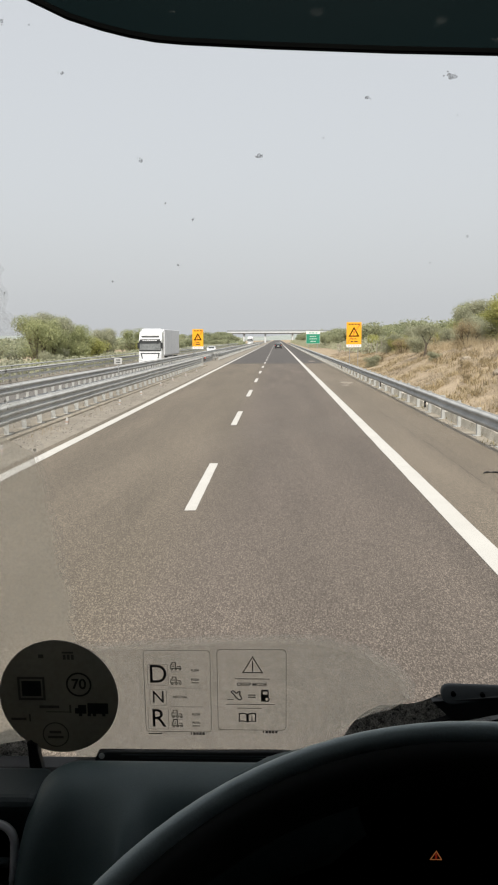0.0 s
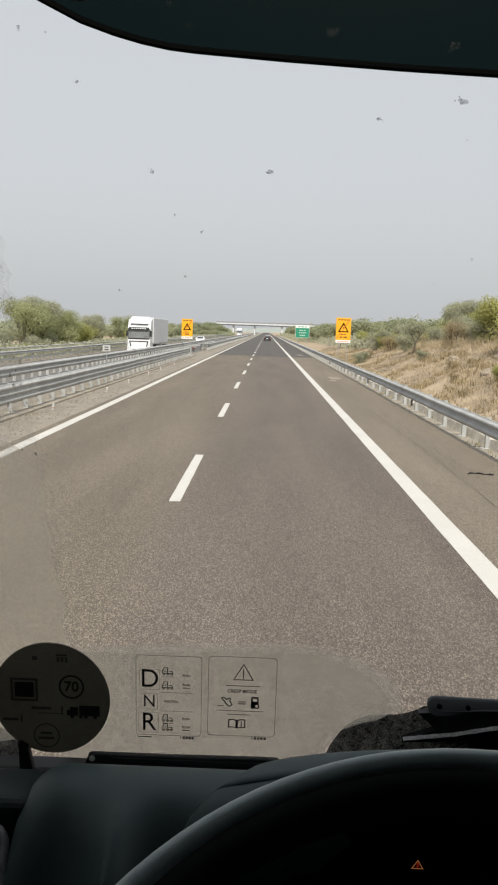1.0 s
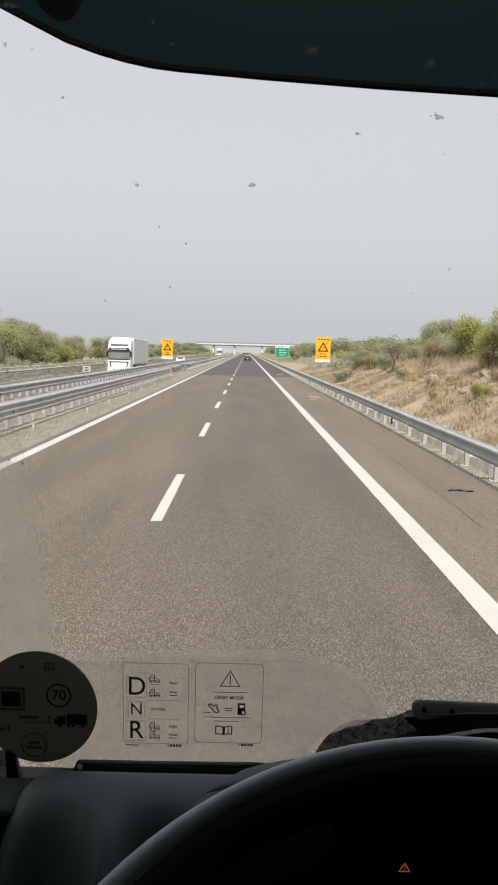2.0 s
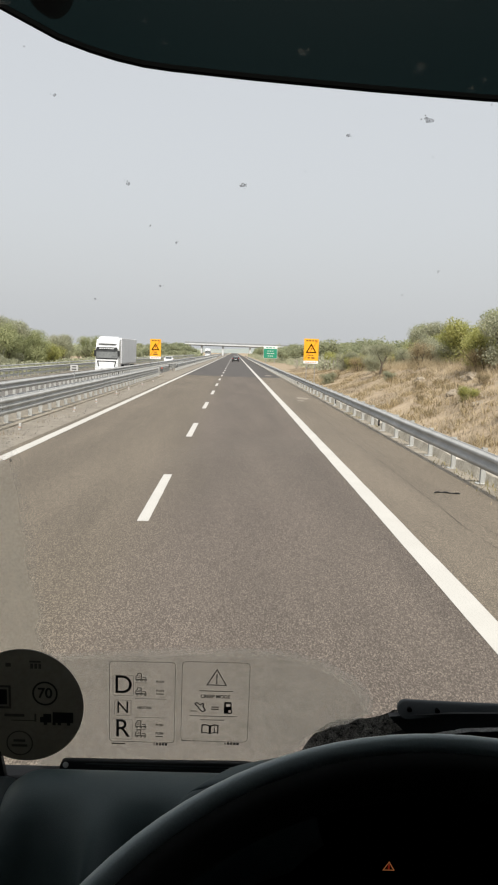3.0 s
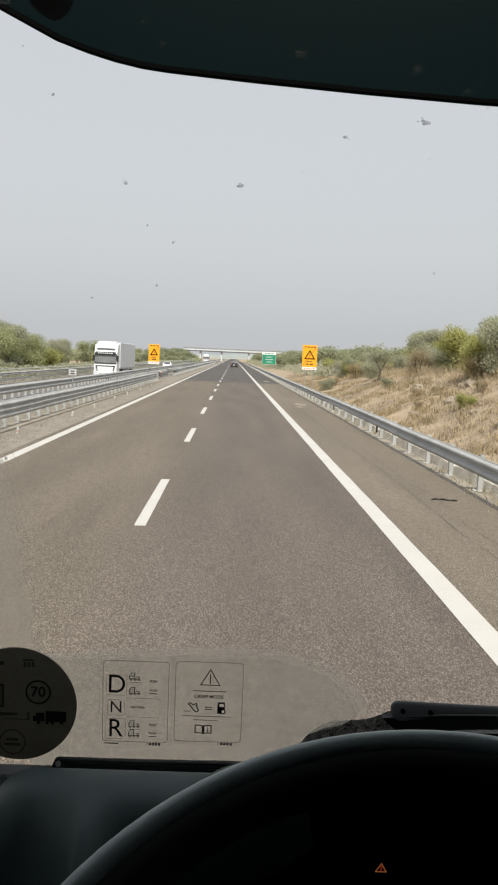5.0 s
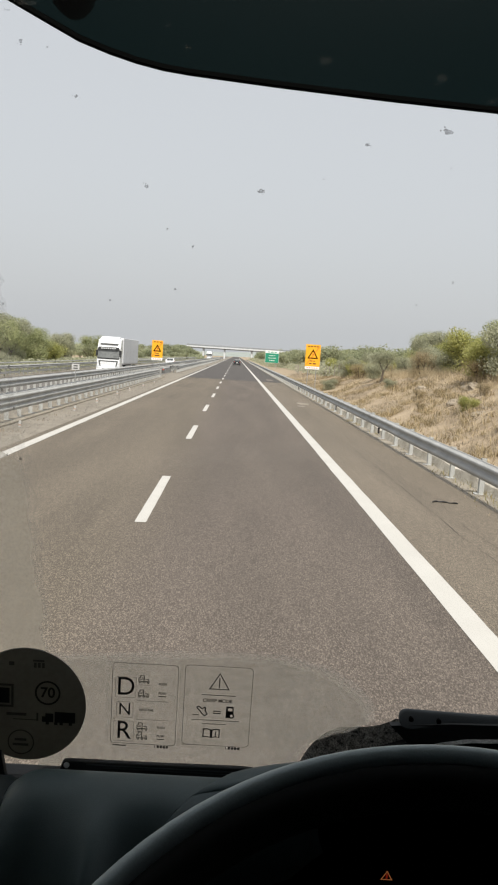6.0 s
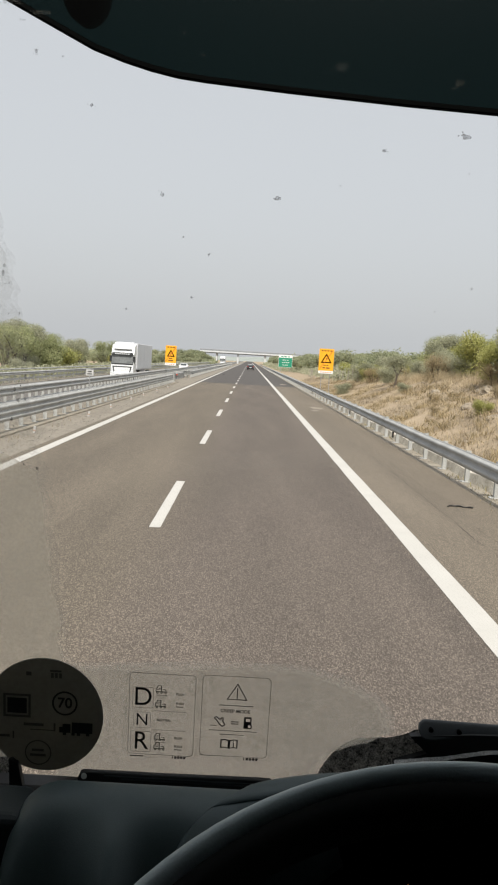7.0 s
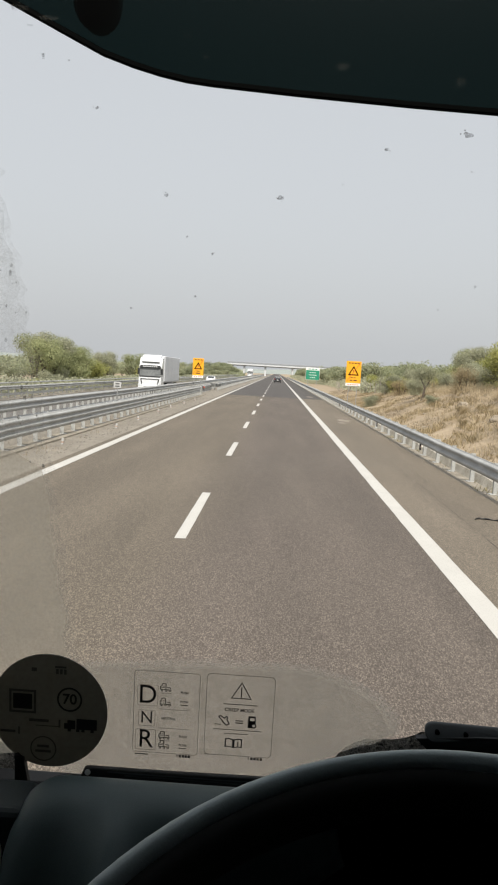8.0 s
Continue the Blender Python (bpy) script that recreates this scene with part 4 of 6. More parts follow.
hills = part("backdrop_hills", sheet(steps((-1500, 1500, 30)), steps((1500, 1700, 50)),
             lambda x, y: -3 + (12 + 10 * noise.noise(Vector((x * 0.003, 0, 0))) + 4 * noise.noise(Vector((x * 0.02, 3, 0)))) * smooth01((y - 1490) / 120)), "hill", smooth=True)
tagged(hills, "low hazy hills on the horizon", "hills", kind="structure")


# ---- overpass ----
BR = 500.0
bridge = thing("overpass", (0, BR, 0), "pale concrete overpass across the motorway on slim piers", "bridge")
part("deck", prism([(-0.2, 5.5), (9.2, 5.5), (9.2, 6.75), (-0.2, 6.75)], "x", -31, 36, 0.06, 1), "concrete", bridge)
part("edge_beam", box(-31, 36, -0.55, -0.2, 6.05, 6.85), "deck_pale", bridge, "pale edge beam")
part("parapet", box(-31, 36, -0.50, -0.40, 6.86, 7.7), "deck_rail", bridge, "grey mesh parapet")
rl = part("railing", box(-31, 36, -0.42, -0.36, 7.75, 7.83), "zinc_old", bridge)
pp = part("railing_post", box(-0.04, 0.04, -0.43, -0.35, 7.0, 7.8), "zinc_old", bridge)
for i in range(29):
    again(pp, bridge, pose(-27.9 + i * 2.05, 0, 0))
pier = part("pier", box(-0.5, 0.5, 1.0, 8.0, -0.4, 5.5, 0.12, 2), "deck_pale", bridge)
pier.location = (-7.9, 0, 0)
for x in (-20.8, 8.6):
    again(pier, bridge, pose(x, 0, 0))
part("abutment", prism([(-31, -0.5), (-24.5, -0.5), (-28, 5.5), (-31, 5.5)], "y", -0.1, 9.1), "concrete", bridge)
part("abutment", prism([(12.5, -0.5), (36, -0.5), (36, 5.5), (19, 5.5)], "y", -0.1, 9.1), "dry_soil", bridge, "sandy slope under the deck")
for nm, x0, x1, x2 in (("left", -31, -34, -120), ("right", 36, 40, 130)):
    e = part("embankment_" + nm, prism([(x0, -0.6), (x0, 6.6), (x1, 6.6), (x2, -0.6)], "y", BR + 0.2, BR + 8.8), "hill")
    tagged(e, "earth ramp that carries the overpass road", "embankment", kind="structure")
for x, y, sc in ((-24, 488, 1.3), (-27, 489, 1.8), (-30, 488, 2.4), (-33, 486, 2.6), (-37, 488, 2.5), (-43, 487, 2.3), (-50, 487, 2.1), (-57, 487, 1.9), (12, 488, 1.0), (15.5, 487, 1.4), (20, 487, 1.7), (25, 488, 1.9), (31, 487, 2.0), (38, 487, 2.1), (46, 486, 2.0), (55, 486, 1.9)):
    plant("far", rnd.choice((0, 1)), x, y, sc)


# ---- signs ----
def bars(rows, parent, material, y, seed=0):
    """Rows of unreadable writing: (x centre, z, width, height), broken into words."""
    r = random.Random(seed)
    for x, z, w, h in rows:
        n = max(1, int(w / (h * 3.2)))
        ww = w / n
        for i in range(n):
            k = ww * r.uniform(0.6, 0.85)
            c = x - w / 2 + ww * (i + 0.5)
            part("writing_bar", box(c - k / 2, c + k / 2, y - 0.004, y, z - h / 2, z + h / 2), material, parent)


def triangle(size, width, y, inner=None):
    """A standing triangle outline."""
    b = bmesh.new()
    k = size / math.sqrt(3)
    out = [(0, 2 * k * 0.5 * 1.0), (-size / 2, -k * 0.5), (size / 2, -k * 0.5)]
    f = 1 - width / (k * 0.5)
    lo = [b.verts.new((x, y, z)) for x, z in out]
    hi = [b.verts.new((x * f, y, z * f)) for x, z in out]
    for i in range(3):
        b.faces.new((lo[i], lo[(i + 1) % 3], hi[(i + 1) % 3], hi[i]))
    bmesh.ops.solidify(b, geom=b.faces[:], thickness=0.004)
    return b


def works_sign(x, y, z0, w, h, group):
    t = thing("warning_sign", (x, y, ground_z(x, y)), "orange roadworks sign with a struck-through warning triangle", "road sign", group)
    part("panel", box(-w / 2, w / 2, 0, 0.03, z0, z0 + h, 0.008), "sign_orange", t, "orange panel")
    part("white_strip", box(-w / 2, w / 2, -0.002, 0.03, z0 - 0.24, z0 - 0.01, 0.005), "sign_white", t, "white plate")
    tri = part("triangle", triangle(w * 0.74, 0.085, 0), "ink_dark", t, "dark red warning triangle")
    tri.location = (0, -0.012, z0 + h * 0.50)
    part("mark", box(-0.025, 0.025, -0.012, -0.006, z0 + h * 0.51, z0 + h * 0.60), "ink_dark", t)
    sl = part("stroke", box(-0.02, 0.02, -0.018, -0.013, -h * 0.5, h * 0.5), "ink_red", t, "diagonal cancelling stroke")
    sl.matrix_local = pose(0, 0, z0 + h * 0.5, 0, 34, 0)
    bars([(0, z0 + h * 0.91, w * 0.8, 0.075), (0, z0 + h * 0.25, w * 0.40, 0.065), (0, z0 + h * 0.13, w * 0.56, 0.09)], t, "ink_dark", -0.005, 3)
    bars([(0, z0 - 0.125, w * 0.80, 0.055)], t, "ink_red", -0.006, 4)
    for sx in (-0.28, 0.28):
        part("post", rod((sx * w, 0.06, -0.2), (sx * w, 0.06, z0 + h * 0.9), 0.03), "steel_post", t)
    return t


works_sign(5.85, 70.0, 1.95, 1.25, 1.85, "roadworks signs")
works_sign(-8.0, 77.0, 1.85, 1.02, 1.6, "roadworks signs")

g = thing("direction_sign", (7.4, 186, ground_z(7.4, 186)), "green motorway sign with white writing on two posts", "road sign")
gz = 1.2
part("panel", box(-1.55, 1.55, 0, 0.05, gz, gz + 2.75, 0.02), "sign_white", g, "white border panel")
part("field", box(-1.50, 1.50, -0.01, -0.002, gz + 0.05, gz + 2.15, 0.003), "sign_green", g, "green field")
bars([(0, gz + 2.40, 2.2, 0.20)], g, "sign_green", -0.005, 8)
bars([(0, gz + 1.62, 1.5, 0.13), (0.05, gz + 1.08, 1.7, 0.13), (0, gz + 0.52, 1.3, 0.13)], g, "sign_white", -0.014, 9)
for sx in (-1.0, 1.0):
    part("post", rod((sx, 0.1, -0.6), (sx, 0.1, gz + 2.6), 0.06), "steel_post", g)

km = thing("marker_plate", (RAIL_M + 0.2, 40.0, 0.02), "small white marker plate on the median barrier", "road sign")
part("plate", box(-0.19, 0.19, 0, 0.02, 1.28, 1.58, 0.006), "concrete_pale", km)
bars([(0, 1.49, 0.26, 0.05), (0, 1.37, 0.28, 0.05)], km, "print_grey", -0.003, 5)
part("post", rod((0, 0.05, 0), (0, 0.05, 1.5), 0.025), "steel_post", km)

# wire fence with stakes across the dry field
fence = thing("field_fence", (11.2, 84, 0), "leaning pale wooden stakes of a wire field fence", "fence")
stake = None
pts = []
for i in range(22):
    fx, fy = 10.4 - 0.10 * i + 0.25 * math.sin(i), 84 + i * 2.0
    m = pose(fx - 11.2, fy - 84, ground_z(fx, fy) - 0.1, random.uniform(-6, 6), random.uniform(-6, 6), random.uniform(0, 90))
    if stake is None:
        stake = part("stake", rod((0, 0, 0), (0, 0, 1.35), 0.045, 0.035, 7), "wood_stake", fence)
        stake.matrix_local = m
    else:
        again(stake, fence, m)
    pts.append(m @ Vector((0, 0, 1.1)))
for dz in (0, -0.4):
    b = bmesh.new()
    for p, q in zip(pts, pts[1:]):
        rod(p + Vector((0, 0, dz)), q + Vector((0, 0, dz)), 0.006, None, 4, b, caps=False)
    part("wire", b, "steel_post", fence)


# ---- vehicles ----
def wheel_parts(t, x, y, r, w, side):
    tyre = part("tyre", lathe([(r * 0.60, -w / 2), (r * 0.93, -w / 2), (r, -w * 0.36), (r, w * 0.36), (r * 0.93, w / 2), (r * 0.60, w / 2)], 26, "x"), "tyre", t, smooth=True)
    tyre.location = (x, y, r)
    rim = part("rim", lathe([(0.0, 0.0), (r * 0.2, 0.02), (r * 0.25, -0.03), (r * 0.52, -0.05), (r * 0.60, 0.0), (r * 0.62, -w * 0.3)], 18, "x"), "rim_steel", tyre, smooth=True)
    rim.location = (side * w * 0.42, 0, 0)
    rim.scale = (side, 1, 1)


# a white articulated lorry coming the other way; its front looks to -y
t = thing("lorry", (-14.5, 90.0, OPP_Z), "white articulated lorry with a plain grey-white box trailer", "lorry")
cabp = [(0.0, 0.55), (0.0, 1.55), (0.10, 2.75), (0.35, 3.05), (0.75, 3.75), (2.1, 3.95), (2.1, 0.75)]
part("cab_body", prism(cabp, "x", -1.24, 1.24, 0.06, 2), "white_paint", t, smooth=False)
part("windscreen", prism([(-0.012, 1.78), (0.088, 2.72), (0.12, 2.72), (0.03, 1.78)], "x", -1.14, 1.14, 0.01, 1), "lorry_glass", t, "grey reflecting windscreen")
part("windscreen_frame", prism([(-0.008, 1.72), (0.098, 2.80), (0.10, 2.80), (0.0, 1.72)], "x", -1.20, 1.20), "black_plastic", t, "black windscreen surround")
part("sun_visor", prism([(-0.10, 2.70), (-0.06, 2.92), (0.16, 2.98), (0.12, 2.74)], "x", -1.12, 1.12, 0.02, 1), "black_plastic", t, "dark outer sun visor")
for i in range(7):
    part("writing_bar", box(-0.80 + i * 0.235, -0.64 + i * 0.235, -0.090, -0.082, 2.78, 2.87), "white_paint", t)
part("visor_line", box(-1.0, 1.0, -0.115, -0.09, 2.70, 2.745, 0.004), "black_plastic", t)
part("grille", box(-0.80, 0.80, -0.02, 0.03, 0.84, 1.40, 0.015), "white_paint", t, "white slatted grille")
part("grille_edge", box(-1.05, 1.05, -0.035, 0.0, 1.38, 1.49, 0.01), "black_plastic", t)
for s_ in (-1, 1):
    part("grille_edge", prism([(s_ * 0.78, 0.80), (s_ * 0.88, 0.80), (s_ * 1.04, 1.40), (s_ * 0.92, 1.40)], "y", -0.034, 0.0), "black_plastic", t)
    part("lamp_housing", prism([(s_ * 0.90, 0.86), (s_ * 1.20, 0.95), (s_ * 1.21, 1.28), (s_ * 1.06, 1.30)], "y", -0.024, 0.0), "trailer_side", t, "grey lamp housing")
for i in range(4):
    part("grille_slot", box(-0.74, 0.74, -0.026, -0.02, 0.92 + i * 0.12, 0.945 + i * 0.12), "trailer_side", t)
part("bumper", prism([(-0.10, 0.32), (-0.10, 0.78), (0.02, 0.92), (0.5, 0.92), (0.5, 0.32)], "x", -1.25, 1.25, 0.04, 2), "white_paint", t)
part("air_intake", box(-0.62, 0.62, -0.115, -0.10, 0.42, 0.62, 0.006), "black_plastic", t)
for s in (-1, 1):
    part("headlamp", prism([(s * 0.78, 0.66), (s * 1.18, 0.70), (s * 1.20, 0.92), (s * 0.84, 0.86)], "y", -0.13, -0.05), "lamp_glass", t)
    part("mirror", box(s * 1.30 - 0.10, s * 1.30 + 0.10, 0.02, 0.16, 1.95, 2.62, 0.04, 2), "black_plastic", t)
    part("mirror_arm", rod((s * 1.2, 0.12, 2.55), (s * 1.32, 0.1, 2.55), 0.02), "black_plastic", t)
    part("side_window", prism([(0.28, 1.75), (0.36, 2.55), (1.0, 2.55), (1.0, 1.75)], "x", s * 1.235, s * 1.25), "car_glass", t, "dark side window")
    part("roof_fairing", prism([(0.7, 3.7), (2.0, 3.9), (2.0, 2.0), (1.5, 2.0)], "x", s * 1.2, s * 1.25), "white_paint", t)
part("air_deflector", prism([(0.30, 3.32), (0.42, 3.72), (0.9, 4.05), (2.0, 4.15), (2.0, 3.4)], "x", -1.0, 1.0, 0.06, 2), "white_paint", t)
part("deflector_line", box(-0.98, 0.98, 0.28, 0.32, 3.28, 3.35), "black_plastic", t)
part("lower_line", box(-1.16, 1.16, -0.016, 0.0, 1.66, 1.73), "black_plastic", t)
part("wiper", rod((-0.9, -0.03, 1.70), (0.1, -0.01, 1.78), 0.015), "black_plastic", t)
part("trailer_box", box(-1.27, 1.27, 2.6, 16.2, 1.15, 4.05, 0.04, 1), "trailer_side", t, "plain pale trailer box")
part("trailer_rail", box(-1.275, 1.275, 2.58, 16.22, 1.10, 1.25), "rim_steel", t)
part("side_guard", box(1.15, 1.20, 5.5, 10.8, 0.55, 1.0, 0.01), "rim_steel", t)
part("side_guard", box(-1.20, -1.15, 5.5, 10.8, 0.55, 1.0, 0.01), "rim_steel", t)
part("chassis", box(-0.45, 0.45, 1.2, 15.8, 0.7, 1.1), "black_plastic", t)
part("fuel_tank", box(0.55, 1.15, 2.4, 3.7, 0.45, 1.0, 0.12, 3), "rim_steel", t)
for s in (-1, 1):
    for wy in (1.35, 4.6, 11.6, 12.9, 14.2):
        wheel_parts(t, s * 1.06, wy, 0.50, 0.32, s)


far_lorry = copy_thing(t, pose(-14.6, 425, OPP_Z))
tagged(far_lorry, "white lorry far off on the opposite carriageway by the overpass")


def car(name, x, y, z, rz, label, paint, group="cars"):
    """A hatchback; its nose looks to +y before it is turned."""
    t = thing(name, (x, y, z), label, "car", group, rz)
    side = [(-2.05, 0.35), (-2.10, 0.62), (-2.02, 0.98), (-1.72, 1.40), (-0.5, 1.48), (0.35, 1.40), (1.05, 0.98), (1.85, 0.82), (2.08, 0.60), (2.08, 0.30), (1.6, 0.22), (-1.7, 0.22)]
    b = prism(side, "x", -0.88, 0.88)
    for v in b.verts:
        if v.co.z > 1.0:
            v.co.x *= 0.78
        if abs(v.co.y) > 1.95:
            v.co.x *= 0.9
    bmesh.ops.bevel(b, geom=b.edges[:], offset=0.05, segments=2, affect="EDGES")
    part("body", b, paint, t)
    part("rear_window", prism([(-2.00, 1.02), (-1.72, 1.36), (-1.70, 1.36), (-1.96, 1.02)], "x", -0.62, 0.62), "car_glass", t).location = (0, -0.03, 0.0)
    part("front_window", prism([(1.00, 1.0), (0.40, 1.36), (0.44, 1.38), (1.06, 1.0)], "x", -0.64, 0.64), "car_glass", t).location = (0, 0.03, 0.01)
    for s in (-1, 1):
        w = part("side_window", prism([(-1.55, 1.02), (-1.35, 1.34), (0.25, 1.34), (0.80, 1.02)], "x", -0.006, 0.006), "car_glass", t)
        w.matrix_local = pose(s * 0.80, 0, 0.02, 0, -s * 20, 0) @ pose(s * 0.36, 0, 0)
        part("tail_lamp", box(s * 0.72 - 0.09, s * 0.72 + 0.09, -2.10, -2.04, 0.80, 0.98, 0.015), "tail_red", t)
        part("headlamp", box(s * 0.66 - 0.14, s * 0.66 + 0.14, 1.96, 2.02, 0.66, 0.80, 0.02), "lamp_glass", t)
        part("mirror", box(s * 0.95 - 0.08, s * 0.95 + 0.08, 0.62, 0.74, 0.95, 1.10, 0.03, 2), paint, t)
        for wy in (-1.3, 1.3):
            wheel_parts(t, s * 0.78, wy, 0.32, 0.2, s)
    part("bumper", box(-0.84, 0.84, -2.14, -2.02, 0.32, 0.55, 0.04, 2), "black_plastic", t)
    part("number_plate", box(-0.26, 0.26, -2.152, -2.142, 0.60, 0.71), "sign_white", t)
    return t


car("car", -0.35, 212, 0.003, 0, "dark hatchback driving ahead in the same lane", "car_dark")
car("car", -14.6, 176, OPP_Z, 180, "white hatchback on the opposite carriageway", "car_white")


# ---- the cab ----
def glass_y(z):
    return 0.965 - 0.107 * (z - 2.05)


TILT = 96.1


def on_glass(x, z, off=0.0):
    return pose(x, glass_y(z) - off, z, TILT, 0, 0)


# Unseen shell round the seat; its near-black lining keeps bounced light down.
cab_parts = [
    ("cab_wall_back", box(-1.25, 1.25, -1.30, -1.25, 1.05, 3.10), "cab_lining", "unseen near-black lining of the cab's back wall"),
    ("cab_floor", box(-1.25, 1.25, -1.25, 1.05, 1.00, 1.06), "cab_lining", "dark cab floor"),
    ("ceiling", box(-1.25, 1.25, -1.25, 0.86, 3.05, 3.12), "cab_lining", "unseen near-black lining of the cab roof"),
    ("cab_bulkhead", box(-1.25, 1.25, 0.985, 1.04, 1.06, 1.90), "cab_lining", "panel below the windscreen"),
]
for nm, b, mt, lb in cab_parts:
    tagged(part(nm, b, mt), lb, "cab wall", kind="structure")
# Unseen doors: windows small and high so less side light reaches the dash.
for s, nm in ((-1, "left"), (1, "right")):
    d = part("door_" + ("1" if s < 0 else "2"), box(s * 1.25 - 0.03, s * 1.25 + 0.03, -1.25, 0.90, 1.06, 2.36), "cab_lining")
    tagged(d, "cab door with its window above", "door", kind="structure")
    part("window_post", box(s * 1.25 - 0.03, s * 1.25 + 0.03, -1.25, 0.35, 2.36, 3.05), "cab_lining", d)
    part("window_head", box(s * 1.25 - 0.03, s * 1.25 + 0.03, 0.35, 0.84, 2.80, 3.05), "cab_lining", d)
    pn = part("pane", box(s * 1.25 - 0.003, s * 1.25 + 0.003, 0.35, 0.86, 2.36, 2.80), "windscreen", d)
    pn.visible_shadow = False
    p = part("cab_pillar_" + nm, prism([(0.90, 1.06), (1.04, 1.06), (0.97, 2.0), (0.90, 3.05), (0.82, 3.05), (0.86, 2.0)], "x", s * 1.25 - 0.06, s * 1.25 + 0.03), "cab_lining")
    tagged(p, "dark windscreen pillar of the cab", "pillar", kind="structure")
fr = part("cab_front", box(-1.22, 1.22, 1.045, 1.12, 0.45, 1.85, 0.03, 2), "cab_paint")
tagged(fr, "pale painted front of the lorry's cab", "cab front", kind="structure")

ws = thing("windscreen", (0, 0, 0), "large dusty lorry windscreen with dead insects on it", "windscreen")
b = bmesh.new()
cs = [(-1.2, 1.93), (1.2, 1.93), (1.2, 3.04), (-1.2, 3.04)]
b.faces.new([b.verts.new((x, glass_y(z) + 0.008, z)) for x, z in cs])
bmesh.ops.solidify(b, geom=b.faces[:], thickness=0.006)
pane = part("pane", b, "windscreen", ws, "clear laminated pane")
pane.visible_shadow = False


def glass_patch(outline, off):
    b = bmesh.new()
    b.faces.new([b.verts.new((x, glass_y(z) - off, z)) for x, z in outline])
    bmesh.ops.triangulate(b, faces=b.faces[:])
    return b


side_edge = [(-0.820, 2.02), (-0.832, 2.15), (-0.848, 2.27), (-0.864, 2.40), (-0.882, 2.51), (-0.896, 2.58), (-0.915, 2.65), (-0.931, 2.73), (-0.947, 2.81), (-0.962, 2.88)]
ragged = []
for (xa, za), (xb, zb) in zip(side_edge, side_edge[1:]):
    for i in range(8):
        u = i / 8
        ragged.append((xa + (xb - xa) * u + random.uniform(-0.005, 0.004), za + (zb - za) * u))
side_edge = ragged + side_edge[-1:]
d = part("dust_side", glass_patch([(-1.19, 1.95)] + side_edge + [(-1.19, 2.95)], 0.0005), "dust_side", ws, "grey dust beyond the wiper's sweep")
fringe = [(x + 0.007 + random.uniform(-0.005, 0.005), z + random.uniform(-0.004, 0.004)) for x, z in side_edge]
part("dust_fringe", glass_patch([(-1.19, 1.95)] + fringe + [(-1.19, 2.95)], 0.0008), "dust_thin", ws, "thin fringe of dust beyond the wiper's sweep")
corner = [(x - 0.004, z) for x, z in side_edge if z < 2.37]
part("dust_corner", glass_patch([(-1.19, 1.95)] + corner + [(-0.90, 2.385), (-1.0, 2.40), (-1.19, 2.42)], 0.0012), "dust_corner", ws, "thick smooth dust in the lower corner")
low_edge = [(-0.84, 2.128), (-0.76, 2.136), (-0.66, 2.141), (-0.58, 2.144), (-0.53, 2.141), (-0.50, 2.132), (-0.474, 2.120), (-0.452, 2.103), (-0.438, 2.084), (-0.436, 2.066), (-0.453, 2.058), (-0.479, 2.047), (-0.506, 2.035), (-0.520, 2.016), (-0.524, 2.0)]
low_mid = (-0.62, 2.03)
for k, (grow, off) in enumerate(((0.955, 0.0010), (0.985, 0.0013), (1.015, 0.0016), (1.05, 0.0019))):
    rim = [(low_mid[0] + (x - low_mid[0]) * grow + random.uniform(-0.003, 0.003), low_mid[1] + (z - low_mid[1]) * grow + random.uniform(-0.0025, 0.0025))
           for (xa, za), (xb, zb) in zip(low_edge, low_edge[1:]) for x, z in ((xa, za), ((xa + xb) / 2, (za + zb) / 2))]
    part("dust_low", glass_patch([(-0.84, 1.95)] + rim + [(-0.524, 1.95)], off), "dust_low", ws, "brownish dust film along the foot of the glass")
for _ in range(90):
    ex, ez = random.choice(side_edge)
    if ez < 2.36:
        continue
    px, pz, r = ex - abs(random.gauss(0, 0.020)), ez + random.uniform(-0.01, 0.01), random.uniform(0.0006, 0.0024)
    b = bmesh.new()
    b.faces.new([b.verts.new((px + r * math.cos(a) * random.uniform(0.6, 1.2), glass_y(pz + r * math.sin(a)) - 0.0016, pz + r * 1.6 * math.sin(a) * random.uniform(0.6, 1.2)))
                 for a in (k * math.pi / 3.5 for k in range(7))])
    part("dirt_speck", b, "splat", ws, "dark grey speck in the dust")
part("lower_seal", box(-1.2, 1.2, 0.935, 0.975, 1.93, 1.985, 0.008, 2), "rubber", ws)


def splat(x, z, r, pale=False, tail=0.0):
    r *= 0.72
    t = new("insect_splat")
    t.empty_display_size = 0.02
    t.matrix_world = on_glass(x, z, -0.0145)
    tagged(t, "dried insect splash on the outside of the windscreen", "insect splash", "insect splashes")
    b = bmesh.new()
    n = 11
    ring = []
    for i in range(n):
        a = 2 * math.pi * i / n
        k = r * random.uniform(0.55, 1.15)
        ring.append(b.verts.new((math.cos(a) * k + (tail if math.cos(a) > 0.6 else 0), math.sin(a) * k, 0)))
    c = b.verts.new((0, 0, r * 0.4))
    for i in range(n):
        b.faces.new((ring[i], ring[(i + 1) % n], c))
    part("spot", b, "splat_pale" if pale else "splat", t)
    b = bmesh.new()
    for _ in range(5):
        a, q = random.uniform(0, 6.28), r * random.uniform(1.2, 2.6)
        p = Vector((math.cos(a) * q, math.sin(a) * q * 0.7, 0))
        s = r * random.uniform(0.12, 0.3)
        b.faces.new([b.verts.new(p + Vector((dx * s, dy * s, 0))) for dx, dy in ((1, 0), (0, 1), (-1, 0), (0, -1))])
    part("speckles", b, "splat_pale" if pale else "splat", t)


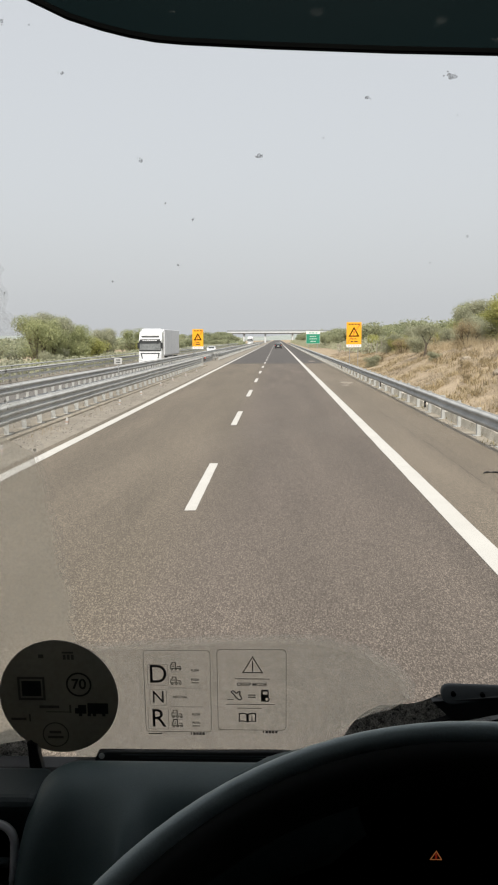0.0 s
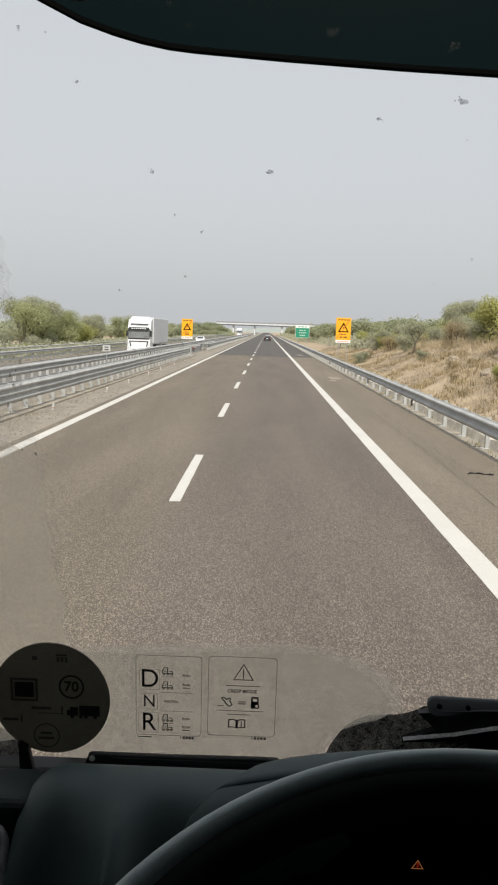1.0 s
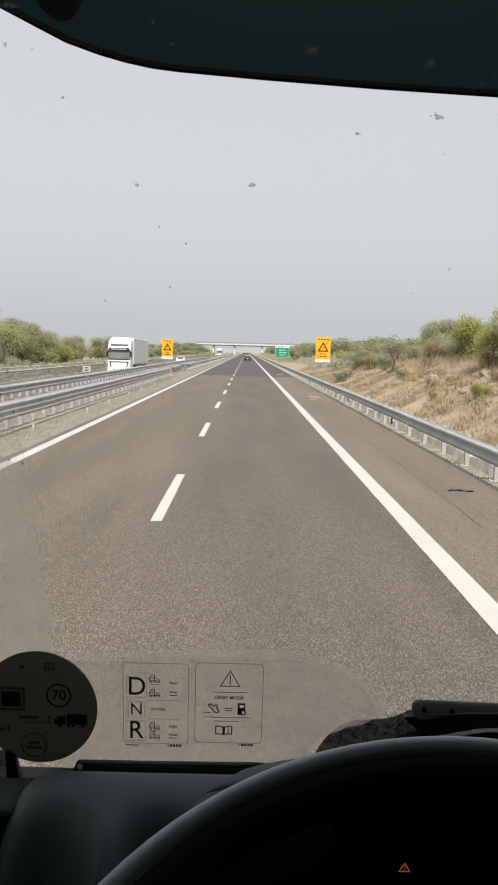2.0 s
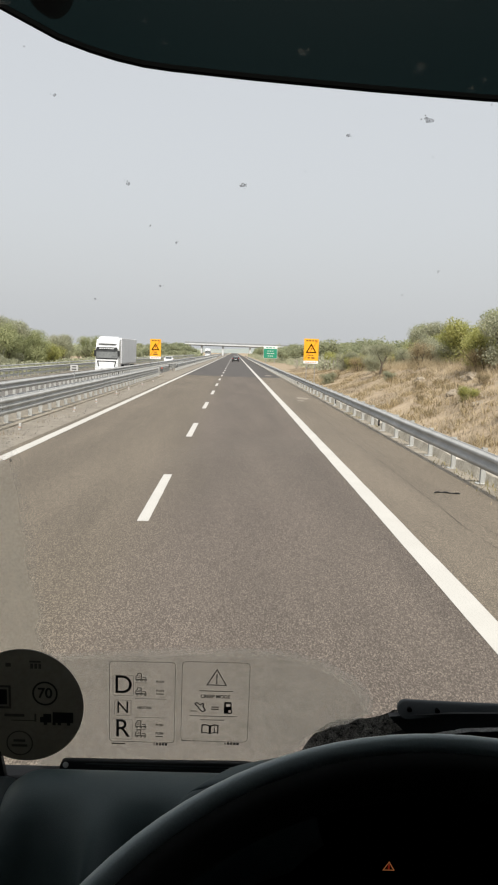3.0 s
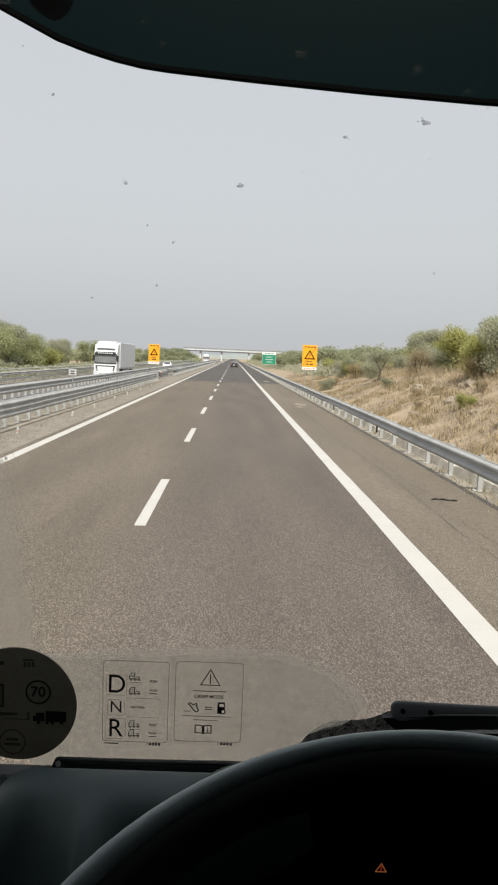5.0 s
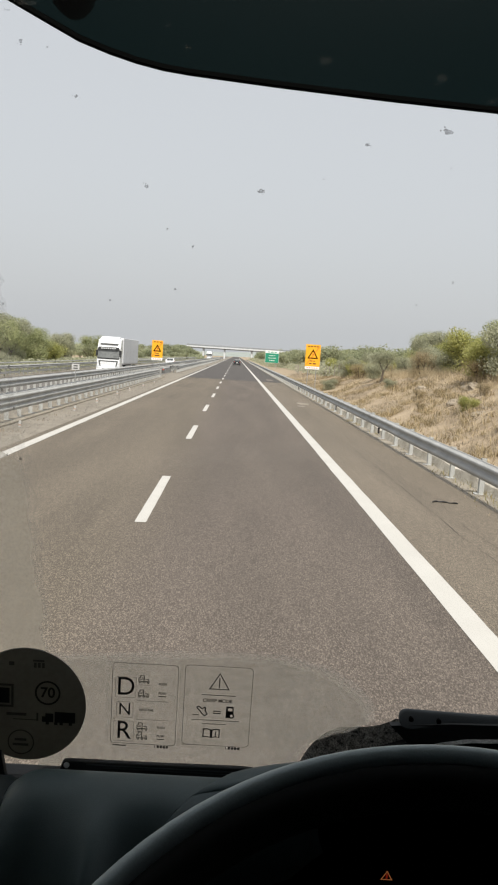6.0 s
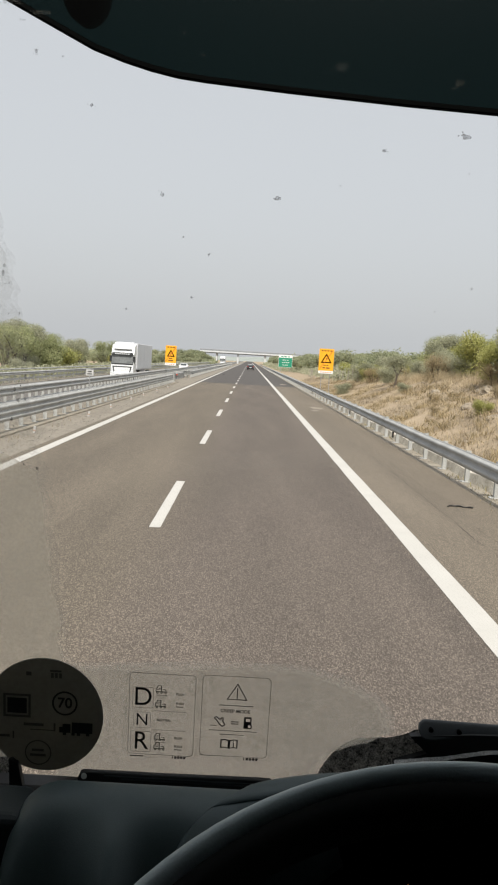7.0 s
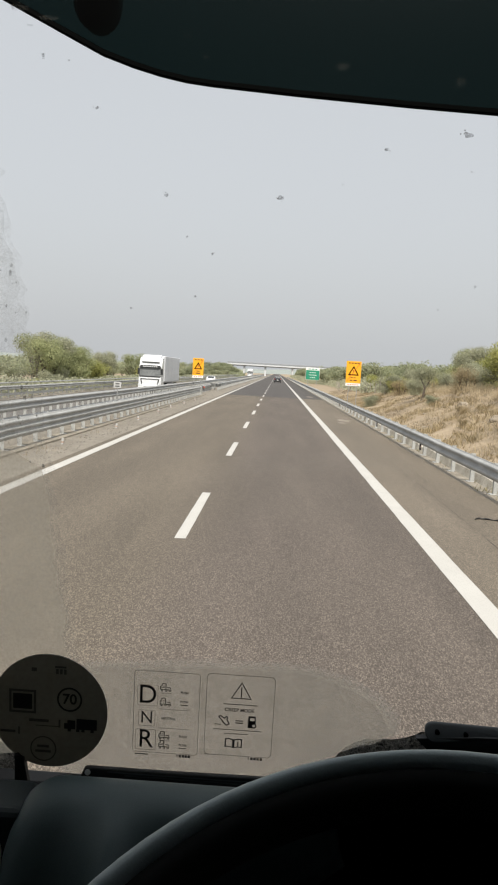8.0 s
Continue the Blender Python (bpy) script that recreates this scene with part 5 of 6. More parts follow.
for x, z, r, pale, tail in ((-0.501, 2.738, 0.0030, False, 0), (-0.417, 2.757, 0.0052, False, 0.004), (-0.613, 2.683, 0.0034, False, 0.003), (-0.736, 2.680, 0.0036, False, 0),
                            (-0.683, 2.620, 0.0023, False, 0), (-0.700, 2.573, 0.0022, False, 0), (-0.8145, 2.766, 0.0026, False, 0), (-0.712, 2.637, 0.0016, False, 0),
                            (-0.772, 2.556, 0.0018, False, 0), (-0.545, 2.70, 0.0012, False, 0), (-0.408, 2.72, 0.0016, True, 0), (-0.392, 2.60, 0.0024, True, 0),
                            (-0.43, 2.573, 0.0017, True, 0), (-0.66, 2.49, 0.0012, False, 0), (-0.89, 2.845, 0.0022, True, 0.004), (-0.556, 2.819, 0.0058, True, 0.006),
                            (-0.430, 2.809, 0.0062, True, 0.003), (-0.72, 2.842, 0.0036, True, 0), (-0.70, 2.822, 0.0022, True, 0.003), (-0.372, 2.79, 0.004, True, 0),
                            (-0.36, 2.80, 0.003, True, 0), (-0.35, 2.775, 0.002, True, 0), (-0.905, 2.862, 0.005, True, 0.012), (-0.875, 2.853, 0.004, True, 0.014), (-0.93, 2.874, 0.004, True, 0.01), (-0.874, 2.816, 0.0032, False, 0), (-0.846, 2.812, 0.0018, False, 0)):
    splat(x, z, r, pale, tail)

# tinted visor outside, above the windscreen
vis = thing("sun_visor", (0, 1.10, 2.84), "dark green tinted outer sun visor with a rounded lower edge", "sun visor")
edge = [(-1.06, 2.995), (-0.99, 2.957), (-0.92, 2.923), (-0.855, 2.892), (-0.815, 2.879), (-0.78, 2.870), (-0.745, 2.8635), (-0.71, 2.860), (-0.6, 2.853), (-0.45, 2.8455), (-0.3, 2.840),
        (0.0, 2.836), (0.3, 2.842), (0.6, 2.856), (0.8, 2.88), (0.95, 2.93), (1.06, 2.995)]
outline = [(x, z - 2.84) for x, z in edge] + [(1.1, 0.42), (-1.1, 0.42)]
part("visor_sheet", prism(outline, "y", 0.0, 0.006), "visor_tint", vis, "dark tinted sheet")
b = bmesh.new()
for (x0, z0), (x1, z1) in zip(edge, edge[1:]):
    rod((x0, 0.003, z0 - 2.84 + 0.004), (x1, 0.003, z1 - 2.84 + 0.004), 0.0045, None, 6, b)
part("rim_edge", b, "display", vis)
for bx in (-0.871, 0.871):
    bk = part("bracket", lathe([(0.0, 0.0065), (0.022, 0.0065), (0.031, 0.010), (0.034, 0.020), (0.030, 0.05), (0.0, 0.05)], 24, "y"), "bracket_grey", vis, "round dark bracket", smooth=True)
    bk.matrix_local = pose(bx, 0, 0.135) @ Matrix.Diagonal((0.95, 1, 1.35, 1))


# printed label sheets on the glass
def rrect(w, h, r, line):
    """The outline of a rounded rectangle."""
    b = bmesh.new()
    pts = []
    for cx, cy, a0 in ((w / 2 - r, h / 2 - r, 0), (-w / 2 + r, h / 2 - r, 90), (-w / 2 + r, -h / 2 + r, 180), (w / 2 - r, -h / 2 + r, 270)):
        for i in range(5):
            a = radians(a0 + 22.5 * i)
            pts.append((cx, cy, math.cos(a), math.sin(a)))
    out = [b.verts.new((cx + c * r, cy + s * r, 0)) for cx, cy, c, s in pts]
    inn = [b.verts.new((cx + c * (r - line), cy + s * (r - line), 0)) for cx, cy, c, s in pts]
    n = len(pts)
    for i in range(n):
        b.faces.new((out[i], out[(i + 1) % n], inn[(i + 1) % n], inn[i]))
    return b


def quad(x0, x1, y0, y1, bm=None):
    b = bm or bmesh.new()
    b.faces.new([b.verts.new(p) for p in ((x0, y0, 0), (x1, y0, 0), (x1, y1, 0), (x0, y1, 0))])
    return b


def placed(ob, x, y, z=0.0006, rot=0):
    ob.matrix_local = pose(x, y, z, 0, 0, rot)
    return ob


def ring(r, line, n=28):
    b = bmesh.new()
    a = [b.verts.new((math.cos(6.28318 * i / n) * r, math.sin(6.28318 * i / n) * r, 0)) for i in range(n)]
    c = [b.verts.new((math.cos(6.28318 * i / n) * (r - line), math.sin(6.28318 * i / n) * (r - line), 0)) for i in range(n)]
    for i in range(n):
        b.faces.new((a[i], a[(i + 1) % n], c[(i + 1) % n], c[i]))
    return b


def tri_outline(size, line):
    b = bmesh.new()
    out = [(0, size * 0.577), (-size / 2, -size * 0.289), (size / 2, -size * 0.289)]
    f = 1 - line / (size * 0.289)
    a = [b.verts.new((x, y, 0)) for x, y in out]
    c = [b.verts.new((x * f, y * f, 0)) for x, y in out]
    for i in range(3):
        b.faces.new((a[i], a[(i + 1) % 3], c[(i + 1) % 3], c[i]))
    return b


def lorry_icon(s, outline=True):
    """A small lorry pictogram, s wide."""
    b = bmesh.new()
    for x0, x1, y0, y1 in ((-.5, -.44, -.15, .12), (-.46, -.34, .10, .16), (-.36, -.30, .12, .36), (-.30, .02, .30, .36), (-.04, .04, -.15, .36), (-.5, .5, -.21, -.14), (-.42, -.1, -.02, .03),
                           (.10, .42, -.02, .04), (.36, .44, -.10, .02), (-.24, -.06, .10, .15)):
        quad(x0 * s, x1 * s, y0 * s, y1 * s, b)
    for cx in (-.34, .02, .36):
        for i in range(8):
            a0, a1 = 6.28318 * i / 8, 6.28318 * (i + 1) / 8
            b.faces.new([b.verts.new(((cx + math.cos(a) * q) * s, (-.25 + math.sin(a) * q) * s, 0)) for a, q in ((a0, .11), (a1, .11), (a1, .045), (a0, .045))])
    return b


K = 0.000362
lab1 = new("label_sheet")
lab1.matrix_world = on_glass(-0.7130, 2.0740, 0.002) @ Matrix.Diagonal((1.02, 1.12, 1, 1))
tagged(lab1, "clear gear selector label sheet with large black letters on the windscreen", "label", "windscreen labels")
part("film", quad(-0.046, 0.046, -0.052, 0.054), "label_film", lab1, "thin clear film")
placed(part("border", rrect(0.0785, 0.0965, 0.004, 0.00050), "print_faint", lab1), 0, 0)
for ch, x, y, size, bw, bh in (("D", -63, 54, 0.0305, 68, 68), ("N", -64, -20, 0.0200, 56, 52), ("R", -66, -91, 0.0305, 68, 68)):
    placed(part("letter", text_mesh(ch, size), "print_black", lab1, "black letter " + ch), x * K, y * K)
    placed(part("letter_frame", rrect(bw * K, bh * K, 0.002, 0.00035), "print_grey", lab1), x * K, y * K)
for y in (82, 35, -74, -105):
    placed(part("pictogram", lorry_icon(0.0135), "print_grey", lab1), -4 * K, y * K)
for y in (62, -52):
    placed(part("rule", quad(-0.0065, 0.0075, -0.00018, 0.00018), "print_black", lab1), -4 * K, (64 if y > 0 else -91) * K)
for y in (12, -50):
    placed(part("rule", quad(-0.019, 0.019, -0.00018, 0.00018), "print_grey", lab1), 28 * K, y * K)
for y in (69, 39, -75, -103):
    placed(part("word", text_mesh("PUSH", 0.0040), "print_black", lab1), 58 * K, y * K)
for y in (29, -113):
    placed(part("writing_bar", quad(-0.0045, 0.0045, -0.0005, 0.0005), "print_grey", lab1), 58 * K, y * K)
placed(part("word", text_mesh("NEUTRAL", 0.0040), "print_black", lab1), 8 * K, -18 * K)
b = bmesh.new()
for i in range(5):
    quad((i - 2) * 0.0036 - (0.0005 if i == 0 else 0.0013), (i - 2) * 0.0036 + (0.0005 if i == 0 else 0.0013), -0.0016, 0.0016, b)
placed(part("brand_mark", b, "print_black", lab1), 61 * K, -139 * K)
placed(part("writing_bar", quad(-0.008, 0.008, -0.0006, 0.0006), "print_grey", lab1), -78 * K, -140 * K)

lab2 = new("label_sheet")
lab2.matrix_world = on_glass(-0.6240, 2.0767, 0.002) @ Matrix.Diagonal((1.08, 1.085, 1, 1))
tagged(lab2, "clear creep mode label sheet with a warning triangle on the windscreen", "label", "windscreen labels")
part("film", quad(-0.044, 0.044, -0.053, 0.053), "label_film", lab2, "thin clear film")
placed(part("border", rrect(0.0765, 0.0985, 0.005, 0.0005), "print_black", lab2), 0, 0)
placed(part("triangle", tri_outline(0.0235, 0.0011), "print_black", lab2), 3 * K, 76 * K)
placed(part("mark", quad(-0.0006, 0.0006, -0.005, 0.0075), "print_black", lab2), 3 * K, 76 * K)
for x, y, w, h in ((2, 38, 106, 2.4), (-4, -48, 150, 2.0), (-8, -61, 76, 2.0), (-85, -136, 40, 1.8)):
    placed(part("writing_bar", quad(-w / 2 * K, w / 2 * K, -h / 2 * K, h / 2 * K), "print_grey", lab2), x * K, y * K)
placed(part("word", text_mesh("CREEP MODE", 0.0056), "print_black", lab2), 0, 19 * K)
b = bmesh.new()
for i in range(5):
    quad((i - 2) * 0.0036 - (0.0005 if i == 0 else 0.0013), (i - 2) * 0.0036 + (0.0005 if i == 0 else 0.0013), -0.0016, 0.0016, b)
placed(part("brand_mark", b, "print_black", lab2), 55 * K, -142 * K)
b = quad(-0.0042, 0.0042, 0.0007, 0.0019)
quad(-0.0042, 0.0042, -0.0019, -0.0007, b)
placed(part("equals_sign", b, "print_black", lab2), 0, -20 * K)


def line_art(pts, half):
    """A closed outline drawn with thin strokes."""
    b = bmesh.new()
    for (xa, ya), (xb, yb) in zip(pts, pts[1:] + pts[:1]):
        ln = math.hypot(xb - xa, yb - ya)
        nx, ny = -(yb - ya) / ln * half, (xb - xa) / ln * half
        b.faces.new([b.verts.new((px * K, py * K, 0)) for px, py in ((xa + nx, ya + ny), (xb + nx, yb + ny), (xb - nx, yb - ny), (xa - nx, ya - ny))])
    return b


b = line_art([(-20, 10), (-13, 14), (-3, 5), (5, 12), (9, 8), (6, 1), (14, -12), (5, -18), (-6, -7), (-10, 0)], 1.9)
quad(-32 * K, -12 * K, -17 * K, -14.5 * K, b)
placed(part("pedal_pictogram", b, "print_black", lab2), -44 * K, -16 * K)
b = quad(-11 * K, 11 * K, 12 * K, 18 * K)
quad(-12 * K, -6 * K, -22 * K, 12 * K, b)
quad(-6 * K, 12 * K, -8 * K, 2 * K, b)
quad(8 * K, 12 * K, 2 * K, 12 * K, b)
quad(-6 * K, 2 * K, -22 * K, -8 * K, b)
placed(part("cab_pictogram", b, "print_black", lab2), 40 * K, -16 * K)
placed(part("wheel_pictogram", ring(9 * K, 4 * K, 14), "print_black", lab2), 46 * K, -30 * K)
for sgn in (-1, 1):
    o = [(0, -16), (sgn * 14, -12), (sgn * 27, -14), (sgn * 27, 16), (sgn * 14, 18), (0, 14)]
    b = bmesh.new()
    rim_o = [b.verts.new((x * K, y * K, 0)) for x, y in o]
    rim_i = [b.verts.new((sgn * (13.5 + (abs(x) - 13.5) * 0.72) * K, (1 + (y - 1) * 0.76) * K, 0)) for x, y in o]
    for k in range(6):
        b.faces.new((rim_o[k], rim_o[(k + 1) % 6], rim_i[(k + 1) % 6], rim_i[k]))
    placed(part("book_page", b, "print_black", lab2), -14 * K, -94 * K)
placed(part("letter", text_mesh("i", 0.0115), "print_black", lab2), 0, -93 * K)
placed(part("letter_foot", quad(-0.0021, 0.0021, -0.0006, 0.0006), "print_black", lab2), 0, -105 * K)

# round speed plate on its stalk
KD = 0.00039
disc = new("speed_disc")
disc.matrix_world = pose(-0.848, 0.927, 2.0802, TILT, 0, 0) @ Matrix.Diagonal((1, 1.035, 1, 1))
tagged(disc, "dark round speed plate with pictograms on a short stalk", "disc")
b = bmesh.new()
bmesh.ops.create_cone(b, cap_ends=True, segments=56, radius1=0.0695, radius2=0.0695, depth=0.0016, matrix=Matrix.Translation((0, 0, -0.001)))
part("plate", b, "disc", disc, "dark grey round plate")
placed(part("numeral", text_mesh("70", 0.0175), "print_black", disc, "black figure 70"), 63 * KD, 42 * KD)
placed(part("numeral_ring", ring(0.0150, 0.0022), "print_black", disc), 63 * KD, 42 * KD)
placed(part("lower_ring", ring(0.0158, 0.0016), "print_faint", disc), -16 * KD, -120 * KD)
for x, y, w, h in ((-32, -112, 36, 8), (-32, -128, 48, 8), (20, 142, 34, 6), (10, 128, 8, 16), (22, 128, 8, 16), (34, 128, 8, 16), (-45, -30, 60, 9), (-140, -70, 46, 8),
                   (18, -36, 6, 26), (-106, -66, 5, 24), (-20, -46, 70, 3), (-60, 130, 16, 12)):
    placed(part("writing_bar", quad(-w / 2 * KD, w / 2 * KD, -h / 2 * KD, h / 2 * KD), "print_faint", disc), (x + 15) * KD, y * KD)
b = quad(-41 * KD, 41 * KD, 30 * KD, 37 * KD)
quad(-41 * KD, 41 * KD, -37 * KD, -30 * KD, b)
quad(-41 * KD, -34 * KD, -30 * KD, 30 * KD, b)
quad(34 * KD, 41 * KD, -30 * KD, 30 * KD, b)
placed(part("square_field", quad(-29 * KD, 29 * KD, -24 * KD, 24 * KD), "print_black", disc), -80 * KD, 28 * KD)
placed(part("square_mark", b, "print_faint", disc), -80 * KD, 28 * KD)
b = quad(-12 * KD, 50 * KD, -14 * KD, 20 * KD)
quad(-50 * KD, -16 * KD, -14 * KD, 4 * KD, b)
quad(-40 * KD, -16 * KD, 4 * KD, 14 * KD, b)
for wx in (-34, -8, 8, 36):
    quad((wx - 5) * KD, (wx + 5) * KD, -22 * KD, -14 * KD, b)
placed(part("lorry_mark", b, "print_black", disc), 97 * KD, -37 * KD)
part("stalk", prism([(-0.0400, -0.056), (-0.0365, -0.054), (-0.0325, -0.058), (-0.0290, -0.059), (-0.0235, -0.093), (-0.0400, -0.093)], "z", -0.006, 0.004, 0.001, 2), "rubber", disc)
part("clip", box(-0.0400, -0.0340, -0.060, -0.054, 0.001, 0.006, 0.0012, 2), "rubber", disc)

# dashboard
BASE = [(0.40, 1.36), (0.46, 1.50), (0.52, 1.625), (0.58, 1.735), (0.64, 1.836), (0.70, 1.932), (0.735, 1.984), (0.765, 2.020), (0.80, 2.042), (0.83, 2.047), (0.855, 2.047), (0.88, 2.02), (0.915, 1.93)]


def dash_top(y):
    for (y0, z0), (y1, z1) in zip(BASE, BASE[1:]):
        if y <= y1:
            return z0 + (z1 - z0) * (y - y0) / (y1 - y0)
    return BASE[-1][1]


def dash_z(x, y):
    z = sum(dash_top(min(0.915, max(0.40, y + d))) for d in (-0.016, -0.008, 0, 0.008, 0.016)) / 5
    u = max(0.0, (-0.803 - x) / 0.050)     # the rounded left shoulder
    flank = 0.05 * (1 - math.sqrt(1 - u * u)) if u < 1 else min(0.40, 0.05 + 9.0 * (u - 1) * 0.05)
    front = smooth01((0.815 - y) / 0.05)        # the face towards the seat: a hollow, a ridge and another hollow
    k = 1.1 * math.exp(-((x + 0.806) / 0.028) ** 2) - 0.45 * math.exp(-((x + 0.742) / 0.020) ** 2) + 1.0 * math.exp(-((x + 0.690) / 0.026) ** 2)
    z -= front * k * (2.045 - z)
    return z - flank


def cowl_edge(y):
    """Where the grained top ends and the hood over the instruments begins."""
    return -0.655 + 1.05 * (min(0.848, y) - 0.80)


def hood_z(x, y):
    """The hood climbs from a small step at its edge towards the middle of the instruments."""
    o = max(0.0, x - cowl_edge(y))
    return dash_z(x, y) + 0.007 * smooth01(o / 0.010) + 0.030 * (1 - math.exp(-o / 0.09))


def lip_wide(y):
    return 0.042 + 0.080 * smooth01((y - 0.768) / 0.03)


def lip_z(x, y):
    """The rolled edge of the hood, running down towards the seat."""
    o, w = x - cowl_edge(y), lip_wide(y)
    return hood_z(x, y) - 0.0004 - 0.10 * smooth01((o - 0.80 * w) / (0.2 * w))


def dash_rows(columns, z_of, near=0.40, far=0.915):
    ys = steps((near, far, 0.012))
    v, f = [], []
    for y in ys:
        v += [(x, y - 0.65, z_of(x, y) - 1.06) for x in columns(y)]
    k = len(columns(0.5))
    f = [(j * k + i, j * k + i + 1, (j + 1) * k + i + 1, (j + 1) * k + i) for j in range(len(ys) - 1) for i in range(k - 1)]
    me = bpy.data.meshes.new("dash")
    me.from_pydata(v, [], f)
    b = bmesh.new()
    b.from_mesh(me)
    bpy.data.meshes.remove(me)
    return b


db = thing("dashboard", (0, 0.65, 1.06), "dark grey soft-plastic lorry dashboard with a humped top", "dashboard")
part("dash_top", dash_rows(lambda y: [-0.90, -0.88, -0.868, -0.860, -0.856] + [-0.8535 + 0.1035 * i / 35 for i in range(35)] + [-0.75 + (cowl_edge(y) + 0.75) * i / 30 for i in range(31)], dash_z), "dash", db, "dark grey grained top", smooth=True)
# Binnacle coloured black to stand for the shade seen through the wheel.
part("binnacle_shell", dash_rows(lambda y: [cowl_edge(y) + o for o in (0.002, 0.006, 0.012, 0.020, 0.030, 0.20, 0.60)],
     lambda x, y: dash_z(x, y) - 0.004 - 0.36 * smooth01((x - cowl_edge(y)) / 0.028)), "display", db, "instrument binnacle, coloured black for the shade inside it")
b = dash_rows(lambda y: [cowl_edge(y) + o for o in (0.0, 0.002, 0.004, 0.006, 0.008, 0.010, 0.014, 0.02, 0.03, 0.045, 0.065, 0.09, 0.13, 0.18, 0.25, 0.35, 0.45)], hood_z, 0.802, 0.912)
bmesh.ops.solidify(b, geom=b.faces[:], thickness=0.004)
part("binnacle_hood", b, "dash_hood", db, "dark green-grey hood over the instruments", smooth=True)
b = dash_rows(lambda y: [cowl_edge(y) + o for o in (0.0, 0.002, 0.004, 0.006, 0.008, 0.010, 0.014, 0.02)] + [cowl_edge(y) + lip_wide(y) * q for q in (0.6, 0.7, 0.8, 0.85, 0.9, 0.95, 1.0)], lip_z, 0.52, 0.832)
bmesh.ops.solidify(b, geom=b.faces[:], thickness=0.004)
part("hood_lip", b, "dash_hood", db, "rolled edge of the hood", smooth=True)
part("passenger_top", dash_rows(lambda y: [cowl_edge(y) + 0.60 + (0.6 - cowl_edge(y)) * i / 6 for i in range(7)], lambda x, y: dash_z(x, y) - 0.03), "dash", db, smooth=True)
# Dash front painted black for the shade it lies in.
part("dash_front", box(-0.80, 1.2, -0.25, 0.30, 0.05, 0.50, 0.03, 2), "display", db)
part("side_ledge", box(-1.2, -0.838, 0.152, 0.225, 0.2, 0.966, 0.012, 4), "dash_dark", db, "black end of the dashboard")
vent = part("air_vent", box(-0.961, -0.868, 0.145, 0.165, 0.800, 0.935, 0.010, 2), "display", db, "air vent")
b = bmesh.new()
loops = []
for cx, cy, a0 in ((0.034, 0.050, 0), (-0.034, 0.050, 90), (-0.034, -0.050, 180), (0.034, -0.050, 270)):
    for k in range(9):
        a = math.radians(a0 + k * 11.25)
        loops.append([b.verts.new((cx + (0.020 + 0.0046 * math.cos(c)) * math.cos(a), cy + (0.020 + 0.0046 * math.cos(c)) * math.sin(a), 0.0046 * math.sin(c)))
                      for c in (2 * math.pi * q / 12 for q in range(12))])
for r0, r1 in zip(loops, loops[1:] + loops[:1]):
    for q in range(12):
        b.faces.new((r0[q], r1[q], r1[(q + 1) % 12], r0[(q + 1) % 12]))
bmesh.ops.recalc_face_normals(b, faces=b.faces[:])
vf = part("vent_frame", b, "chrome_trim", vent, "silver vent surround", smooth=True)
vf.matrix_local = pose(-0.916, 0.134, 0.873, 76, 0, 0)
for i in range(4):
    sl = part("vent_slat", box(-0.050, 0.050, 0.134, 0.145, 0, 0.006, 0.001), "dash_dark", vent)
    sl.location = (-0.916, 0.0, 0.822 + i * 0.027)

strip_thing = thing("cover_strip", (-0.80, 0.90, 2.0205), "black plastic cover strip with a screw hole along the windscreen foot", "trim strip")
b = prism([(0.0, 0.001), (0.003, 0.0085), (0.007, 0.0098), (0.10, 0.0100), (0.205, 0.0114), (0.222, 0.0108), (0.212, 0.002), (0.20, -0.012), (0.0, -0.012)], "y", -0.004, 0.004, 0.0010, 1)
part("strip", b, "rubber", strip_thing)
part("rib", box(0.03, 0.205, -0.0055, -0.004, 0.0062, 0.0072), "wiper", strip_thing)
part("rib", box(0.05, 0.198, -0.0062, -0.004, 0.0035, 0.0045), "wiper", strip_thing)
part("screw", lathe([(0.0, -0.0055), (0.0034, -0.005), (0.0034, -0.004)], 12, "y"), "sign_white", strip_thing, "pale screw hole").location = (0.0075, 0, 0.0048)

cl = thing("instrument_cluster", (-0.41, 0.9, 1.7), "black unlit instrument cluster with one orange warning lamp", "instrument cluster")
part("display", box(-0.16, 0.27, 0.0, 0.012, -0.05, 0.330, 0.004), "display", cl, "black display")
# Hood in the same black, so that its top reads as shaded.
part("hood", box(-0.16, 0.272, -0.030, -0.002, 0.305, 0.320, 0.004, 2), "display", cl, "hood over the screen, coloured black for shade")
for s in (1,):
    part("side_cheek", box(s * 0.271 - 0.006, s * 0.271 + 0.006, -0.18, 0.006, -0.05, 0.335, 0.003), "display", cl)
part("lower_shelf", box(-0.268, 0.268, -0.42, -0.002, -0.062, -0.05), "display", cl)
b = tri_outline(0.0145, 0.0011)
wl_ = part("warning_lamp", b, "warning_lamp", cl, "orange warning triangle")
wl_.matrix_local = pose(-0.003, -0.002, 0.2075, TILT, 0, 0)
wm = part("warning_mark", quad(-0.0012, 0.0012, -0.0026, 0.0046), "warning_red", cl, "dull red mark inside the triangle")
wm.matrix_local = pose(-0.003, -0.0024, 0.2075, TILT, 0, 0)

# steering wheel
sw = new("steering_wheel")
sw.matrix_world = pose(-0.4846, 0.2642, 2.140, 26.0, -2.96, 0)
tagged(sw, "black leather-grained lorry steering wheel", "steering wheel")


